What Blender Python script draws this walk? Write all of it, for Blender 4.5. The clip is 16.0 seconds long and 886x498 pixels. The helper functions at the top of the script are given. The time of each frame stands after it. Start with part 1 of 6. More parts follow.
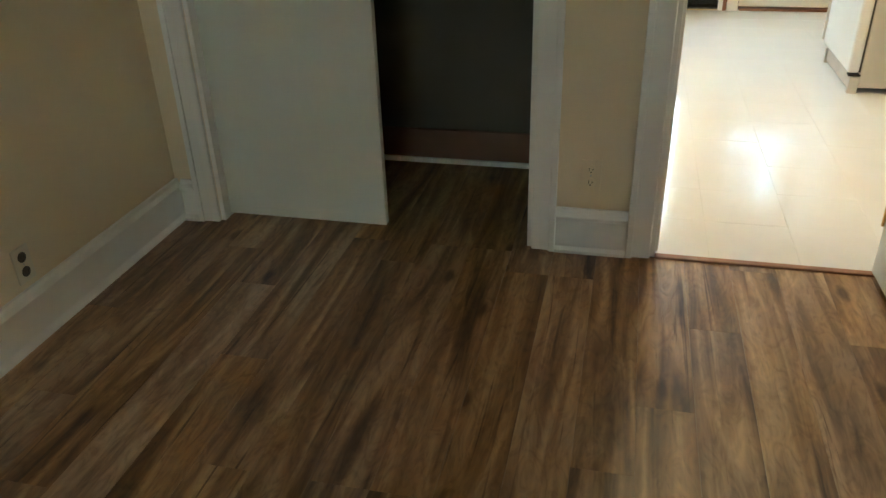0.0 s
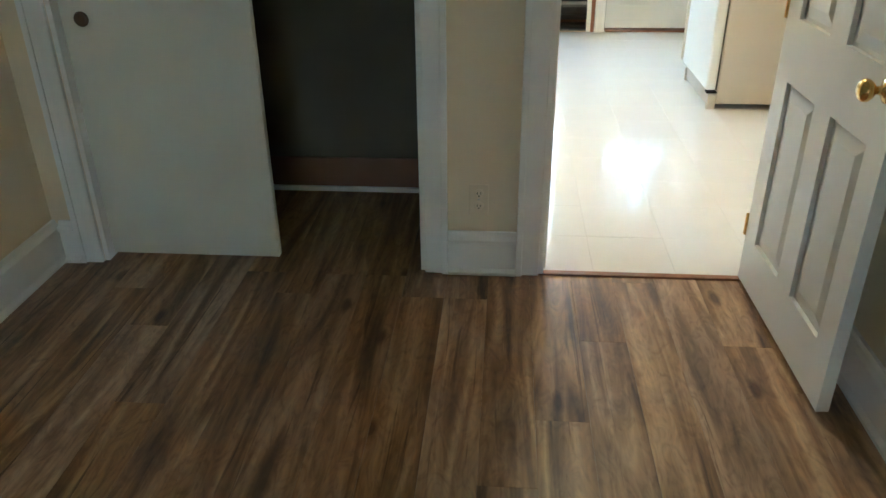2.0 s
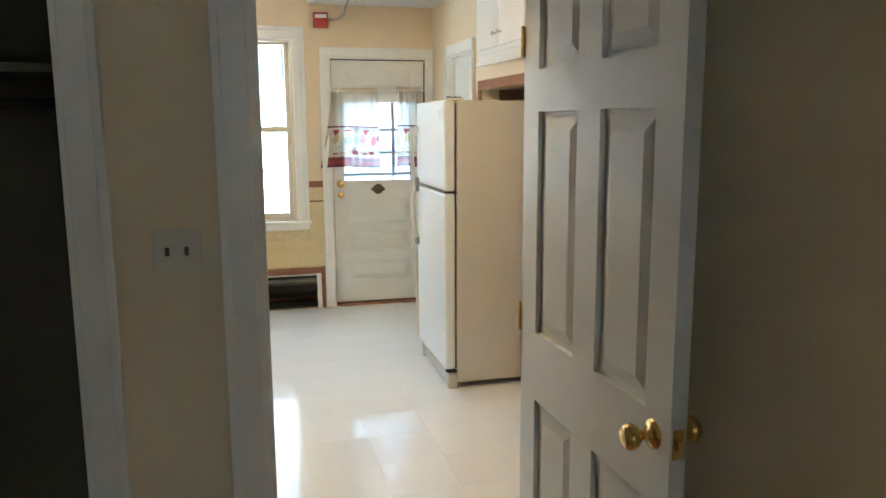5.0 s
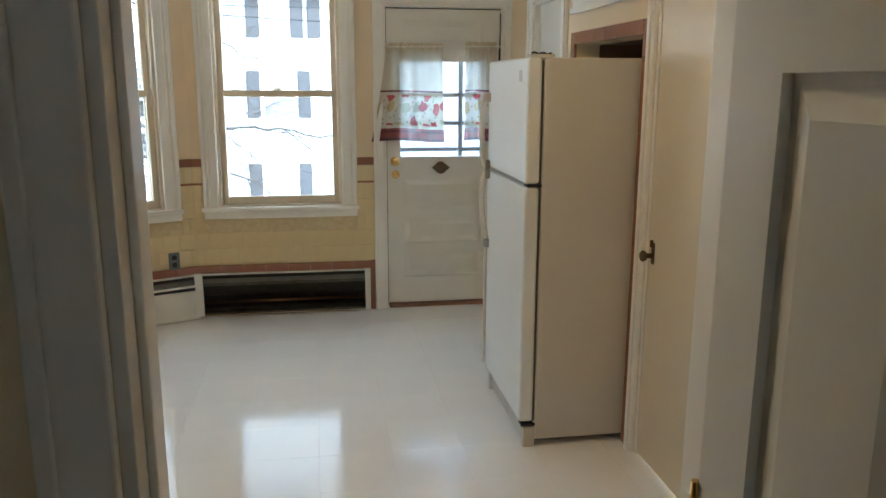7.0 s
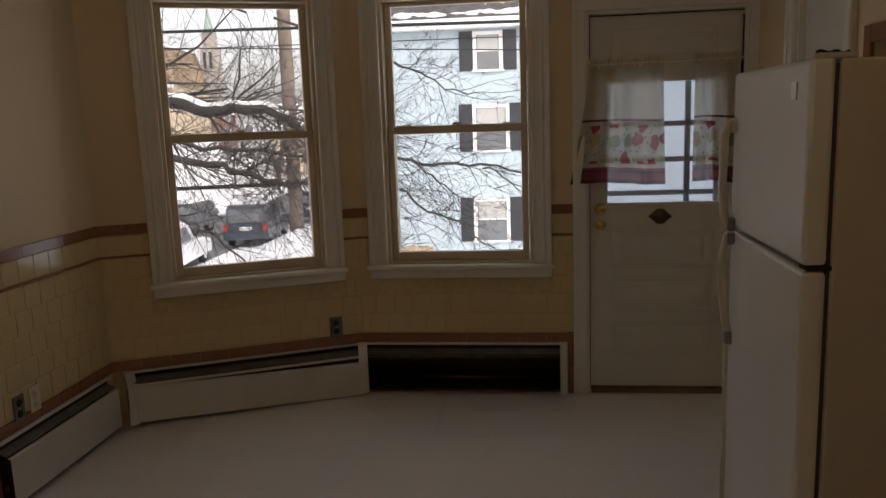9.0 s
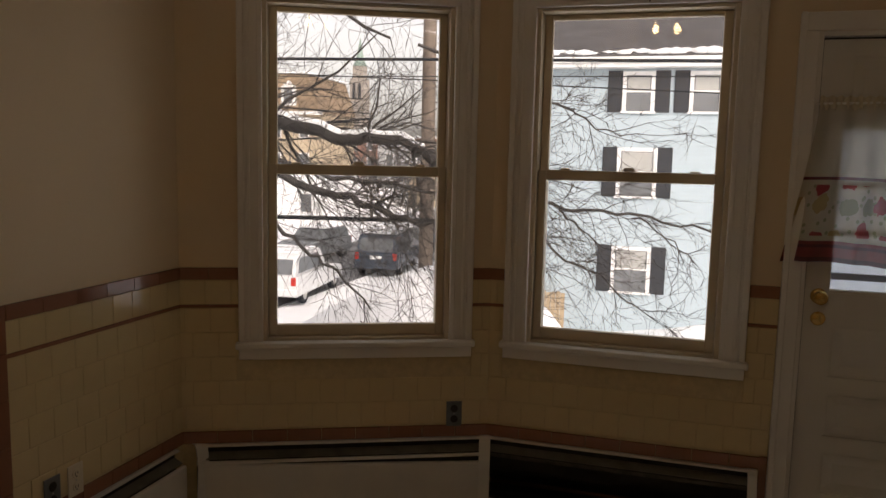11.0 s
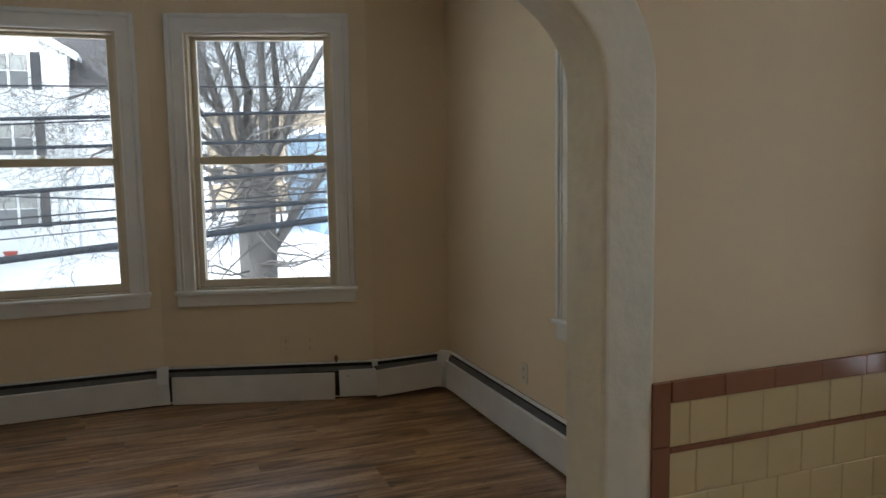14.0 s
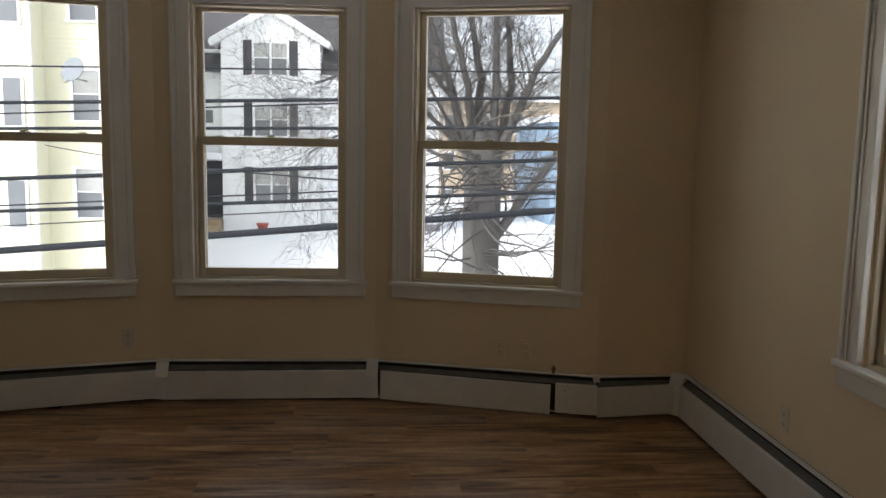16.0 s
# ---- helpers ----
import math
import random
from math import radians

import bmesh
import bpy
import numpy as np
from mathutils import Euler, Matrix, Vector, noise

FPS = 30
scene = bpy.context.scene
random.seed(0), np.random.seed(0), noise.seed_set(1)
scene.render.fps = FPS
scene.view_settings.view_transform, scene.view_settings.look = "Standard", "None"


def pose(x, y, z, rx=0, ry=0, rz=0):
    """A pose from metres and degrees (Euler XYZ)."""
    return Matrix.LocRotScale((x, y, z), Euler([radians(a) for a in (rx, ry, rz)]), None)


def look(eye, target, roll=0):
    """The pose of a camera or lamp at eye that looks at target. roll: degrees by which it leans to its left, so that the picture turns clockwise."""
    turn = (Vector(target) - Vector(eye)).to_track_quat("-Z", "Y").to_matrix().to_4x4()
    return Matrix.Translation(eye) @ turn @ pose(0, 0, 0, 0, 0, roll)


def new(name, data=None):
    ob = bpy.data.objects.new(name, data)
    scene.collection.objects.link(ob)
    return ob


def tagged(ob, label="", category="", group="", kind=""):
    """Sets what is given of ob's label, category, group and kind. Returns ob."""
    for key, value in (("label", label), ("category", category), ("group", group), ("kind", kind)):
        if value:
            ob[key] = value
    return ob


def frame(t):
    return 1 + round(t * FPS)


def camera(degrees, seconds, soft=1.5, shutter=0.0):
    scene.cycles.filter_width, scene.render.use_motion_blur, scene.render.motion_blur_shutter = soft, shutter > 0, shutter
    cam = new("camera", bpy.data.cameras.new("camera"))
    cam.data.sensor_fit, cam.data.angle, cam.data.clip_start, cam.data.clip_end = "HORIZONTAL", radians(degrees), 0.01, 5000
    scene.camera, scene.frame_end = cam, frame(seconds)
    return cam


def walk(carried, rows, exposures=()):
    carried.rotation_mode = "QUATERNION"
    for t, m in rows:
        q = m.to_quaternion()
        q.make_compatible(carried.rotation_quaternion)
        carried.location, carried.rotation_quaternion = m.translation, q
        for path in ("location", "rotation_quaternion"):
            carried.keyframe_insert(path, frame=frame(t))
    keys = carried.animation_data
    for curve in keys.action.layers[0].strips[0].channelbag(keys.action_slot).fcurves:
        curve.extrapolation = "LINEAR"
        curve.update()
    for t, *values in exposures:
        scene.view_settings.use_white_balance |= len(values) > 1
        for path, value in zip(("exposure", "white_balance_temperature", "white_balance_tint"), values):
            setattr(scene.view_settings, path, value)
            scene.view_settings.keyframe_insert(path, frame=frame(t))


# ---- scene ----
cam = camera(59.8, 16.0)
PATH = [
    (0, (0.776, 0.788, 1.365), (0.349, 2.492, 0.409), -1.8),
    (0.5, (0.735, 0.758, 1.343), (0.318, 2.359, 0.221), -1.5),
    (1, (0.661, 0.732, 1.373), (0.285, 2.321, 0.218), -0.6),
    (1.5, (0.74, 0.768, 1.358), (0.362, 2.395, 0.258), -1.4),
    (2, (0.764, 0.76, 1.416), (0.616, 2.529, 0.494), -0.6),
    (2.5, (0.802, 0.736, 1.498), (0.982, 2.643, 0.922), -0.0),
    (3, (0.824, 0.729, 1.558), (1.186, 2.667, 1.226), 0.6),
    (3.5, (0.838, 0.741, 1.551), (1.302, 2.67, 1.293), 0.1),
    (5.8, (0.992, 1.690, 1.514), (1.487, 3.594, 1.152), -0.2),
    (6, (1.045, 1.778, 1.535), (1.487, 3.692, 1.160), -1.3),
    (6.5, (1.148, 2.072, 1.539), (1.378, 4.010, 1.109), -2.5),
    (7, (1.147, 2.420, 1.534), (1.460, 4.352, 1.116), 0.2),
    (7.5, (1.208, 2.696, 1.514), (1.528, 4.636, 1.154), -0.5),
    (8, (1.316, 2.966, 1.539), (1.281, 4.936, 1.195), -2.7),
    (8.2, (1.322, 3.072, 1.527), (1.246, 5.037, 1.165), -2.0),
    (10.3, (1.243, 4.054, 1.538), (0.709, 5.961, 1.262), -2.2),
    (10.5, (1.184, 4.146, 1.523), (0.646, 6.05, 1.227), -0.8),
    (11, (1.09, 4.321, 1.541), (0.523, 6.223, 1.302), 1.3),
    (11.5, (1.082, 4.528, 1.519), (0.329, 6.367, 1.292), -1.0),
    (12, (1.058, 4.709, 1.519), (-0.035, 6.365, 1.272), -2.6),
    (12.5, (0.982, 4.828, 1.52), (-0.376, 6.265, 1.218), -1.6),
    (12.6, (0.944, 4.834, 1.523), (-0.453, 6.235, 1.227), -0.7),
    (13, (0.763, 4.874, 1.538), (-0.784, 6.111, 1.265), 1.4),
    (13.5, (0.672, 4.917, 1.546), (-1.007, 5.969, 1.272), 0.7),
    (14, (0.54, 5.091, 1.552), (-1.319, 5.794, 1.331), -0.9),
    (14.5, (0.456, 5.176, 1.557), (-1.482, 5.628, 1.358), -1.8),
    (15, (0.308, 5.171, 1.543), (-1.652, 5.498, 1.312), -0.9),
    (15.5, (0.121, 5.148, 1.551), (-1.845, 5.458, 1.347), 1.7),
    (16, (0.016, 5.185, 1.546), (-1.963, 5.332, 1.298), 1.1),
]
EXPOSURES = [(0.0, 4.5, 5500, -9), (0.5, 5.5, 5700, -8), (1.0, 5.6, 5150, -7), (1.5, 5.25, 5050, -10), (2.0, 4.6, 4850, -9), (2.5, 4.05, 5150, -6), (3.0, 3.65, 5050, -4), (3.4, 4.05, 5150, -2), (3.7, 4.05, 5150, -2), (6.0, 3.4, 5300, -3), (6.5, 2.9, 5350, -2), (7.0, 3.05, 5300, -1), (7.5, 2.3, 5450, 0), (8.0, 1.75, 6400, 8), (8.2, 1.5, 6500, 10), (10.4, 0.45, 7200, 17), (11.5, 0.6, 7300, 17), (12.0, 0.55, 7200, 15), (12.5, 0.95, 6900, 13), (13.0, 1.32, 6750, 11), (13.5, 2.15, 5450, 1), (14.0, 1.7, 5700, 4), (14.5, 1.35, 6050, 8), (15.0, 1.42, 6250, 8), (16.0, 1.2, 6200, 9)]
walk(cam, [(t, look(eye, target, roll)) for t, eye, target, roll in PATH], EXPOSURES)

# ---- world and light ----
world = bpy.data.worlds.new("overcast_sky")
scene.world = world
world.use_nodes = True
wn, wl = world.node_tree.nodes, world.node_tree.links
sky = wn.new("ShaderNodeTexSky")
sky.sky_type = "NISHITA"
sky.sun_disc = False
sky.sun_elevation, sky.sun_rotation = radians(38), radians(139)
sky.dust_density, sky.air_density = 3.0, 1.0
sat = wn.new("ShaderNodeHueSaturation")
sat.inputs["Saturation"].default_value = 0.22
wl.new(sky.outputs[0], sat.inputs["Color"])
wl.new(sat.outputs[0], wn["Background"].inputs[0])
wn["Background"].inputs[1].default_value = 0.15

sun_data = bpy.data.lights.new("sun", "SUN")
sun_data.energy, sun_data.angle, sun_data.color = 1.3, radians(15), (1.0, 0.96, 0.9)
sun = new("sun", sun_data)
sun.matrix_world = look((35, -40, 40), (0, 0, 0))

# ---- materials ----
def mat(name, color, rough=0.6, metal=0.0, vary=0.08, scale=6.0, fine=0.0, fine_scale=120.0, spec=0.5, coat=0.0):
    m = bpy.data.materials.new(name)
    m.use_nodes = True
    n, l = m.node_tree.nodes, m.node_tree.links
    b = n["Principled BSDF"]
    b.inputs["Roughness"].default_value = rough
    b.inputs["Metallic"].default_value = metal
    b.inputs["Specular IOR Level"].default_value = spec
    b.inputs["Coat Weight"].default_value = coat
    tc = n.new("ShaderNodeTexCoord")
    no = n.new("ShaderNodeTexNoise")
    no.inputs["Scale"].default_value = scale
    no.inputs["Detail"].default_value = 6
    l.new(tc.outputs["Object"], no.inputs["Vector"])
    r = n.new("ShaderNodeValToRGB")
    c = color
    r.color_ramp.elements[0].position, r.color_ramp.elements[1].position = 0.3, 0.7
    r.color_ramp.elements[0].color = (*[max(0, v * (1 - vary)) for v in c], 1)
    r.color_ramp.elements[1].color = (*[min(1, v * (1 + vary)) for v in c], 1)
    l.new(no.outputs["Fac"], r.inputs["Fac"])
    l.new(r.outputs["Color"], b.inputs["Base Color"])
    if fine:
        n2 = n.new("ShaderNodeTexNoise")
        n2.inputs["Scale"].default_value = fine_scale
        n2.inputs["Detail"].default_value = 4
        l.new(tc.outputs["Object"], n2.inputs["Vector"])
        bu = n.new("ShaderNodeBump")
        bu.inputs["Strength"].default_value = fine
        bu.inputs["Distance"].default_value = 0.004
        l.new(n2.outputs["Fac"], bu.inputs["Height"])
        l.new(bu.outputs["Normal"], b.inputs["Normal"])
    return m


def wood_floor():
    """Printed vinyl plank: blotches of tan, brown and grey, fine grain, knots and dark cracks along the board."""
    m = bpy.data.materials.new("vinyl_plank")
    m.use_nodes = True
    n, l = m.node_tree.nodes, m.node_tree.links
    b = n["Principled BSDF"]
    tc, oi = n.new("ShaderNodeTexCoord"), n.new("ShaderNodeObjectInfo")
    comb, off, add = n.new("ShaderNodeCombineXYZ"), n.new("ShaderNodeVectorMath"), n.new("ShaderNodeVectorMath")
    for k in range(3):
        l.new(oi.outputs["Random"], comb.inputs[k])
    off.operation, off.inputs["Scale"].default_value = "SCALE", 37.0
    l.new(comb.outputs[0], off.inputs[0])
    l.new(tc.outputs["Object"], add.inputs[0])
    l.new(off.outputs[0], add.inputs[1])

    def streaks(sx, sy, detail, twist):
        mp, t = n.new("ShaderNodeMapping"), n.new("ShaderNodeTexNoise")
        mp.inputs["Scale"].default_value = (sx, sy, sx)
        l.new(add.outputs[0], mp.inputs["Vector"])
        t.inputs["Scale"].default_value, t.inputs["Detail"].default_value, t.inputs["Distortion"].default_value = 1.0, detail, twist
        l.new(mp.outputs[0], t.inputs["Vector"])
        return t.outputs["Fac"]

    def ramp(fac, *stops):
        r = n.new("ShaderNodeValToRGB")
        e = r.color_ramp.elements
        e[0].position, e[0].color = stops[0][0], (*stops[0][1], 1)
        e[1].position, e[1].color = stops[-1][0], (*stops[-1][1], 1)
        for p, c in stops[1:-1]:
            e.new(p).color = (*c, 1)
        l.new(fac, r.inputs["Fac"])
        return r.outputs["Color"]

    def blend(kind, fac, a, c):
        x = n.new("ShaderNodeMixRGB")
        x.blend_type, x.inputs["Fac"].default_value = kind, fac
        l.new(a, x.inputs["Color1"])
        l.new(c, x.inputs["Color2"])
        return x.outputs["Color"]

    tone = ramp(streaks(11.5, 1.15, 3, 1.3), (0.29, (0.090, 0.049, 0.025)), (0.41, (0.215, 0.120, 0.060)), (0.53, (0.345, 0.208, 0.109)), (0.67, (0.50, 0.335, 0.190)))
    grain = streaks(75, 2.4, 5, 0.6)
    figure = streaks(20, 6.5, 3, 3.4)
    col = blend("MULTIPLY", 0.32, tone, ramp(grain, (0.32, (0.62, 0.56, 0.50)), (0.50, (1.0, 1.0, 1.0)), (0.66, (1.2, 1.18, 1.15))))
    col = blend("MULTIPLY", 0.75, col, ramp(figure, (0.30, (0.66, 0.60, 0.55)), (0.50, (1.0, 1.0, 1.0)), (0.70, (1.25, 1.2, 1.12))))
    crack = ramp(streaks(22, 0.9, 4, 2.0), (0.29, (0.22, 0.17, 0.14)), (0.37, (1.0, 1.0, 1.0)))
    col = blend("MULTIPLY", 0.8, col, crack)
    vo, mpv = n.new("ShaderNodeTexVoronoi"), n.new("ShaderNodeMapping")
    mpv.inputs["Scale"].default_value = (7.0, 2.6, 7.0)
    l.new(add.outputs[0], mpv.inputs["Vector"])
    l.new(mpv.outputs[0], vo.inputs["Vector"])
    vo.inputs["Scale"].default_value = 1.0
    col = blend("MULTIPLY", 0.9, col, ramp(vo.outputs["Distance"], (0.07, (0.25, 0.18, 0.14)), (0.16, (1.0, 1.0, 1.0))))
    hv, mr, mh = n.new("ShaderNodeHueSaturation"), n.new("ShaderNodeMapRange"), n.new("ShaderNodeMapRange")
    mr.inputs["To Min"].default_value, mr.inputs["To Max"].default_value = 0.91, 1.09
    l.new(oi.outputs["Random"], mr.inputs["Value"])
    l.new(mr.outputs[0], hv.inputs["Value"])
    fr = n.new("ShaderNodeMath")
    fr.operation, fr.inputs[1].default_value = "MULTIPLY", 7.31
    fc = n.new("ShaderNodeMath")
    fc.operation = "FRACT"
    l.new(oi.outputs["Random"], fr.inputs[0])
    l.new(fr.outputs[0], fc.inputs[0])
    mh.inputs["To Min"].default_value, mh.inputs["To Max"].default_value = 0.92, 1.14
    l.new(fc.outputs[0], mh.inputs["Value"])
    l.new(mh.outputs[0], hv.inputs["Saturation"])
    l.new(col, hv.inputs["Color"])
    l.new(hv.outputs["Color"], b.inputs["Base Color"])
    b.inputs["Roughness"].default_value = 0.32
    bu = n.new("ShaderNodeBump")
    bu.inputs["Strength"].default_value, bu.inputs["Distance"].default_value = 0.2, 0.0015
    l.new(grain, bu.inputs["Height"])
    l.new(bu.outputs["Normal"], b.inputs["Normal"])
    return m


def glass_mat(name, tint=(1, 1, 1)):
    m = bpy.data.materials.new(name)
    m.use_nodes = True
    n, l = m.node_tree.nodes, m.node_tree.links
    n.remove(n["Principled BSDF"])
    tr, gl, lw, mx = n.new("ShaderNodeBsdfTransparent"), n.new("ShaderNodeBsdfGlossy"), n.new("ShaderNodeLayerWeight"), n.new("ShaderNodeMixShader")
    pw, ml = n.new("ShaderNodeMath"), n.new("ShaderNodeMath")
    tr.inputs[0].default_value = (*tint, 1)
    gl.inputs["Roughness"].default_value = 0.01
    lw.inputs["Blend"].default_value = 0.5
    pw.operation, pw.inputs[1].default_value = "POWER", 5.0
    ml.operation, ml.inputs[1].default_value, ml.inputs[2].default_value = "MULTIPLY_ADD", 0.9, 0.035
    l.new(lw.outputs["Facing"], pw.inputs[0])
    l.new(pw.outputs[0], ml.inputs[0])
    l.new(ml.outputs[0], mx.inputs[0])
    l.new(tr.outputs[0], mx.inputs[1])
    l.new(gl.outputs[0], mx.inputs[2])
    l.new(mx.outputs[0], n["Material Output"].inputs[0])
    return m


def emit(name, color, strength):
    m = bpy.data.materials.new(name)
    m.use_nodes = True
    b = m.node_tree.nodes["Principled BSDF"]
    b.inputs["Base Color"].default_value = (*color, 1)
    b.inputs["Emission Color"].default_value = (*color, 1)
    b.inputs["Emission Strength"].default_value = strength
    return m


CREAM = mat("cream_wall_paint", (0.775, 0.65, 0.435), 0.7, vary=0.035, scale=1.3, fine=0.15, fine_scale=90)
PEACH = mat("pale_peach_wall_paint", (0.775, 0.625, 0.415), 0.7, vary=0.035, scale=1.3, fine=0.15, fine_scale=90)
WHITE = mat("white_gloss_paint", (0.83, 0.80, 0.735), 0.35, vary=0.03, scale=5, fine=0.05, fine_scale=40)
DOORWHITE = mat("white_door_paint", (0.74, 0.715, 0.645), 0.4, vary=0.03, scale=3, fine=0.04, fine_scale=60)
CLOSETDOOR = mat("cream_closet_door_paint", (0.70, 0.69, 0.58), 0.45, vary=0.03, scale=2, fine=0.04)
# Closet walls and shelf: one brown-grey, much darker than the room walls.
CLOSETWALL = mat("dark_brown_grey_closet", (0.125, 0.105, 0.068), 0.8, vary=0.07, scale=2)
STUCCO = mat("textured_white_plaster", (0.74, 0.69, 0.57), 0.6, vary=0.05, scale=14, fine=1.0, fine_scale=26)
CEIL = mat("white_ceiling_paint", (0.8, 0.79, 0.76), 0.8, vary=0.03, scale=2, fine=0.1)
VINYL = mat("almond_window_vinyl", (0.66, 0.565, 0.41), 0.45, vary=0.05, scale=9)
TILE = mat("yellow_glazed_tile", (0.70, 0.56, 0.31), 0.12, vary=0.05, scale=7, fine=0.03, fine_scale=25)
ROSE = mat("dusty_rose_glazed_tile", (0.30, 0.135, 0.08), 0.15, vary=0.08, scale=8, fine=0.03, fine_scale=25)
GROUT = mat("tile_grout", (0.63, 0.505, 0.29), 0.85, vary=0.1, scale=30)
FLOORTILE = mat("white_glossy_floor_tile", (0.87, 0.855, 0.84), 0.11, vary=0.03, scale=2.5, fine=0.18, fine_scale=6)
FLOORGROUT = mat("pale_floor_joint", (0.76, 0.74, 0.72), 0.4)
PLANK = wood_floor()
SUBFLOOR = mat("dark_subfloor", (0.05, 0.03, 0.018), 0.8)
HEATER = mat("white_heater_enamel", (0.72, 0.70, 0.64), 0.4, vary=0.05, scale=6, fine=0.03)
# Near-black that paints the shade inside the heaters.
DARK = mat("heater_recess_shade", (0.022, 0.02, 0.018), 0.7, vary=0.4, scale=20)
DAMPER = mat("grey_heater_damper", (0.15, 0.14, 0.125), 0.6, vary=0.25, scale=12)
FIN = mat("sooty_aluminium_fins", (0.10, 0.095, 0.085), 0.55, metal=0.7, vary=0.3, scale=25)
COPPER = mat("tarnished_copper_pipe", (0.30, 0.16, 0.09), 0.5, metal=0.9)
BRASS = mat("polished_brass", (0.80, 0.55, 0.20), 0.18, metal=1.0, vary=0.05)
OLDBRASS = mat("aged_bronze", (0.10, 0.07, 0.04), 0.45, metal=0.6, vary=0.2)
IRON = mat("black_iron", (0.03, 0.028, 0.026), 0.5, metal=0.5)
STEEL = mat("brushed_steel", (0.55, 0.54, 0.52), 0.35, metal=0.9)
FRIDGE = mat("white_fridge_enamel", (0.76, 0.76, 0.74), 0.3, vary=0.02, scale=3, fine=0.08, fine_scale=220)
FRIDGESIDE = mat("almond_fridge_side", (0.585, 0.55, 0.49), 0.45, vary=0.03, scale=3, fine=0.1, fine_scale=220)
GASKET = mat("grey_rubber_gasket", (0.10, 0.095, 0.085), 0.7)
PLASTIC = mat("ivory_plastic", (0.70, 0.62, 0.47), 0.4)
BROWNPLASTIC = mat("brown_plastic", (0.07, 0.05, 0.035), 0.4)
GREYPLATE = mat("grey_metal_plate", (0.16, 0.17, 0.18), 0.4, metal=0.4)
RED = mat("red_alarm_paint", (0.42, 0.035, 0.025), 0.4)
STRIP = mat("reddish_threshold_wood", (0.30, 0.14, 0.07), 0.45, vary=0.2, scale=20)
# Closet baseboard brown; also painted shade in the alcove and side door gap.
BROWNBASE_SHADE = mat("brown_baseboard_and_shade", (0.20, 0.10, 0.055), 0.55, vary=0.1)
GLASS = glass_mat("window_glass")


# ---- building helpers ----
def box(bm, x0, x1, y0, y1, z0, z1, bevel=0.0):
    vs = [bm.verts.new((x, y, z)) for x in (x0, x1) for y in (y0, y1) for z in (z0, z1)]
    fs = [bm.faces.new([vs[i] for i in f]) for f in ((0, 1, 3, 2), (4, 6, 7, 5), (0, 4, 5, 1), (2, 3, 7, 6), (0, 2, 6, 4), (1, 5, 7, 3))]
    if bevel:
        es = list({e for f in fs for e in f.edges})
        bmesh.ops.bevel(bm, geom=es, offset=bevel, segments=2, affect="EDGES", profile=0.5)
    return bm


def boxes(*rows, bevel=0.0):
    bm = bmesh.new()
    for r in rows:
        box(bm, *r, bevel=bevel)
    return bm


def prism(pts, axis, a, b, bevel=0.0):
    """A polygon (pairs) pushed along an axis from a to b."""
    bm = bmesh.new()
    order = {"x": lambda u, v, w: (w, u, v), "y": lambda u, v, w: (u, w, v), "z": lambda u, v, w: (u, v, w)}[axis]
    lo, hi = [bm.verts.new(order(u, v, a)) for u, v in pts], [bm.verts.new(order(u, v, b)) for u, v in pts]
    bm.faces.new(lo)
    bm.faces.new(hi[::-1])
    for i in range(len(pts)):
        j = (i + 1) % len(pts)
        bm.faces.new((lo[i], hi[i], hi[j], lo[j]))
    bmesh.ops.recalc_face_normals(bm, faces=bm.faces)
    if bevel:
        bmesh.ops.bevel(bm, geom=list(bm.edges), offset=bevel, segments=2, affect="EDGES", profile=0.5)
    return bm


def turned(profile, axis="y", segments=20):
    """A lathe shape: (along, radius) pairs about an axis."""
    bm = bmesh.new()
    rings = []
    for a, r in profile:
        ring = []
        for k in range(segments):
            t = 2 * math.pi * k / segments
            u, v = max(r, 1e-4) * math.cos(t), max(r, 1e-4) * math.sin(t)
            ring.append(bm.verts.new({"x": (a, u, v), "y": (u, a, v), "z": (u, v, a)}[axis]))
        rings.append(ring)
    for p, q in zip(rings, rings[1:]):
        for k in range(segments):
            f = bm.faces.new((p[k], p[(k + 1) % segments], q[(k + 1) % segments], q[k]))
            f.smooth = True
    bm.faces.new(rings[0])
    bm.faces.new(rings[-1])
    bmesh.ops.recalc_face_normals(bm, faces=bm.faces)
    return bm


def tube(points, radius, segments=8):
    bm = bmesh.new()
    rings = []
    pts = [Vector(p) for p in points]
    for i, p in enumerate(pts):
        d = (pts[min(i + 1, len(pts) - 1)] - pts[max(i - 1, 0)]).normalized()
        u = d.orthogonal().normalized() if i == 0 else (u - d * u.dot(d)).normalized()
        v = d.cross(u)
        r = radius[i] if isinstance(radius, (list, tuple)) else radius
        rings.append([bm.verts.new(p + r * (math.cos(2 * math.pi * k / segments) * u + math.sin(2 * math.pi * k / segments) * v)) for k in range(segments)])
    for a, b in zip(rings, rings[1:]):
        for k in range(segments):
            f = bm.faces.new((a[k], a[(k + 1) % segments], b[(k + 1) % segments], b[k]))
            f.smooth = True
    bm.faces.new(rings[0][::-1])
    bm.faces.new(rings[-1])
    return bm


def mesh_of(name, bm, material):
    me = bpy.data.meshes.new(name)
    bm.to_mesh(me)
    bm.free()
    me.materials.append(material)
    return me


def part(name, bm, material, parent=None, label="", m=None):
    ob = new(name, mesh_of(name, bm, material))
    if parent:
        ob.parent = parent
    if m is not None:
        ob.matrix_local = m
    if label:
        tagged(ob, label)
    return ob


def thing(name, m, label, category, group="", kind=""):
    ob = new(name)
    ob.empty_display_size = 0.05
    ob.matrix_world = m
    return tagged(ob, label, category, group, kind)


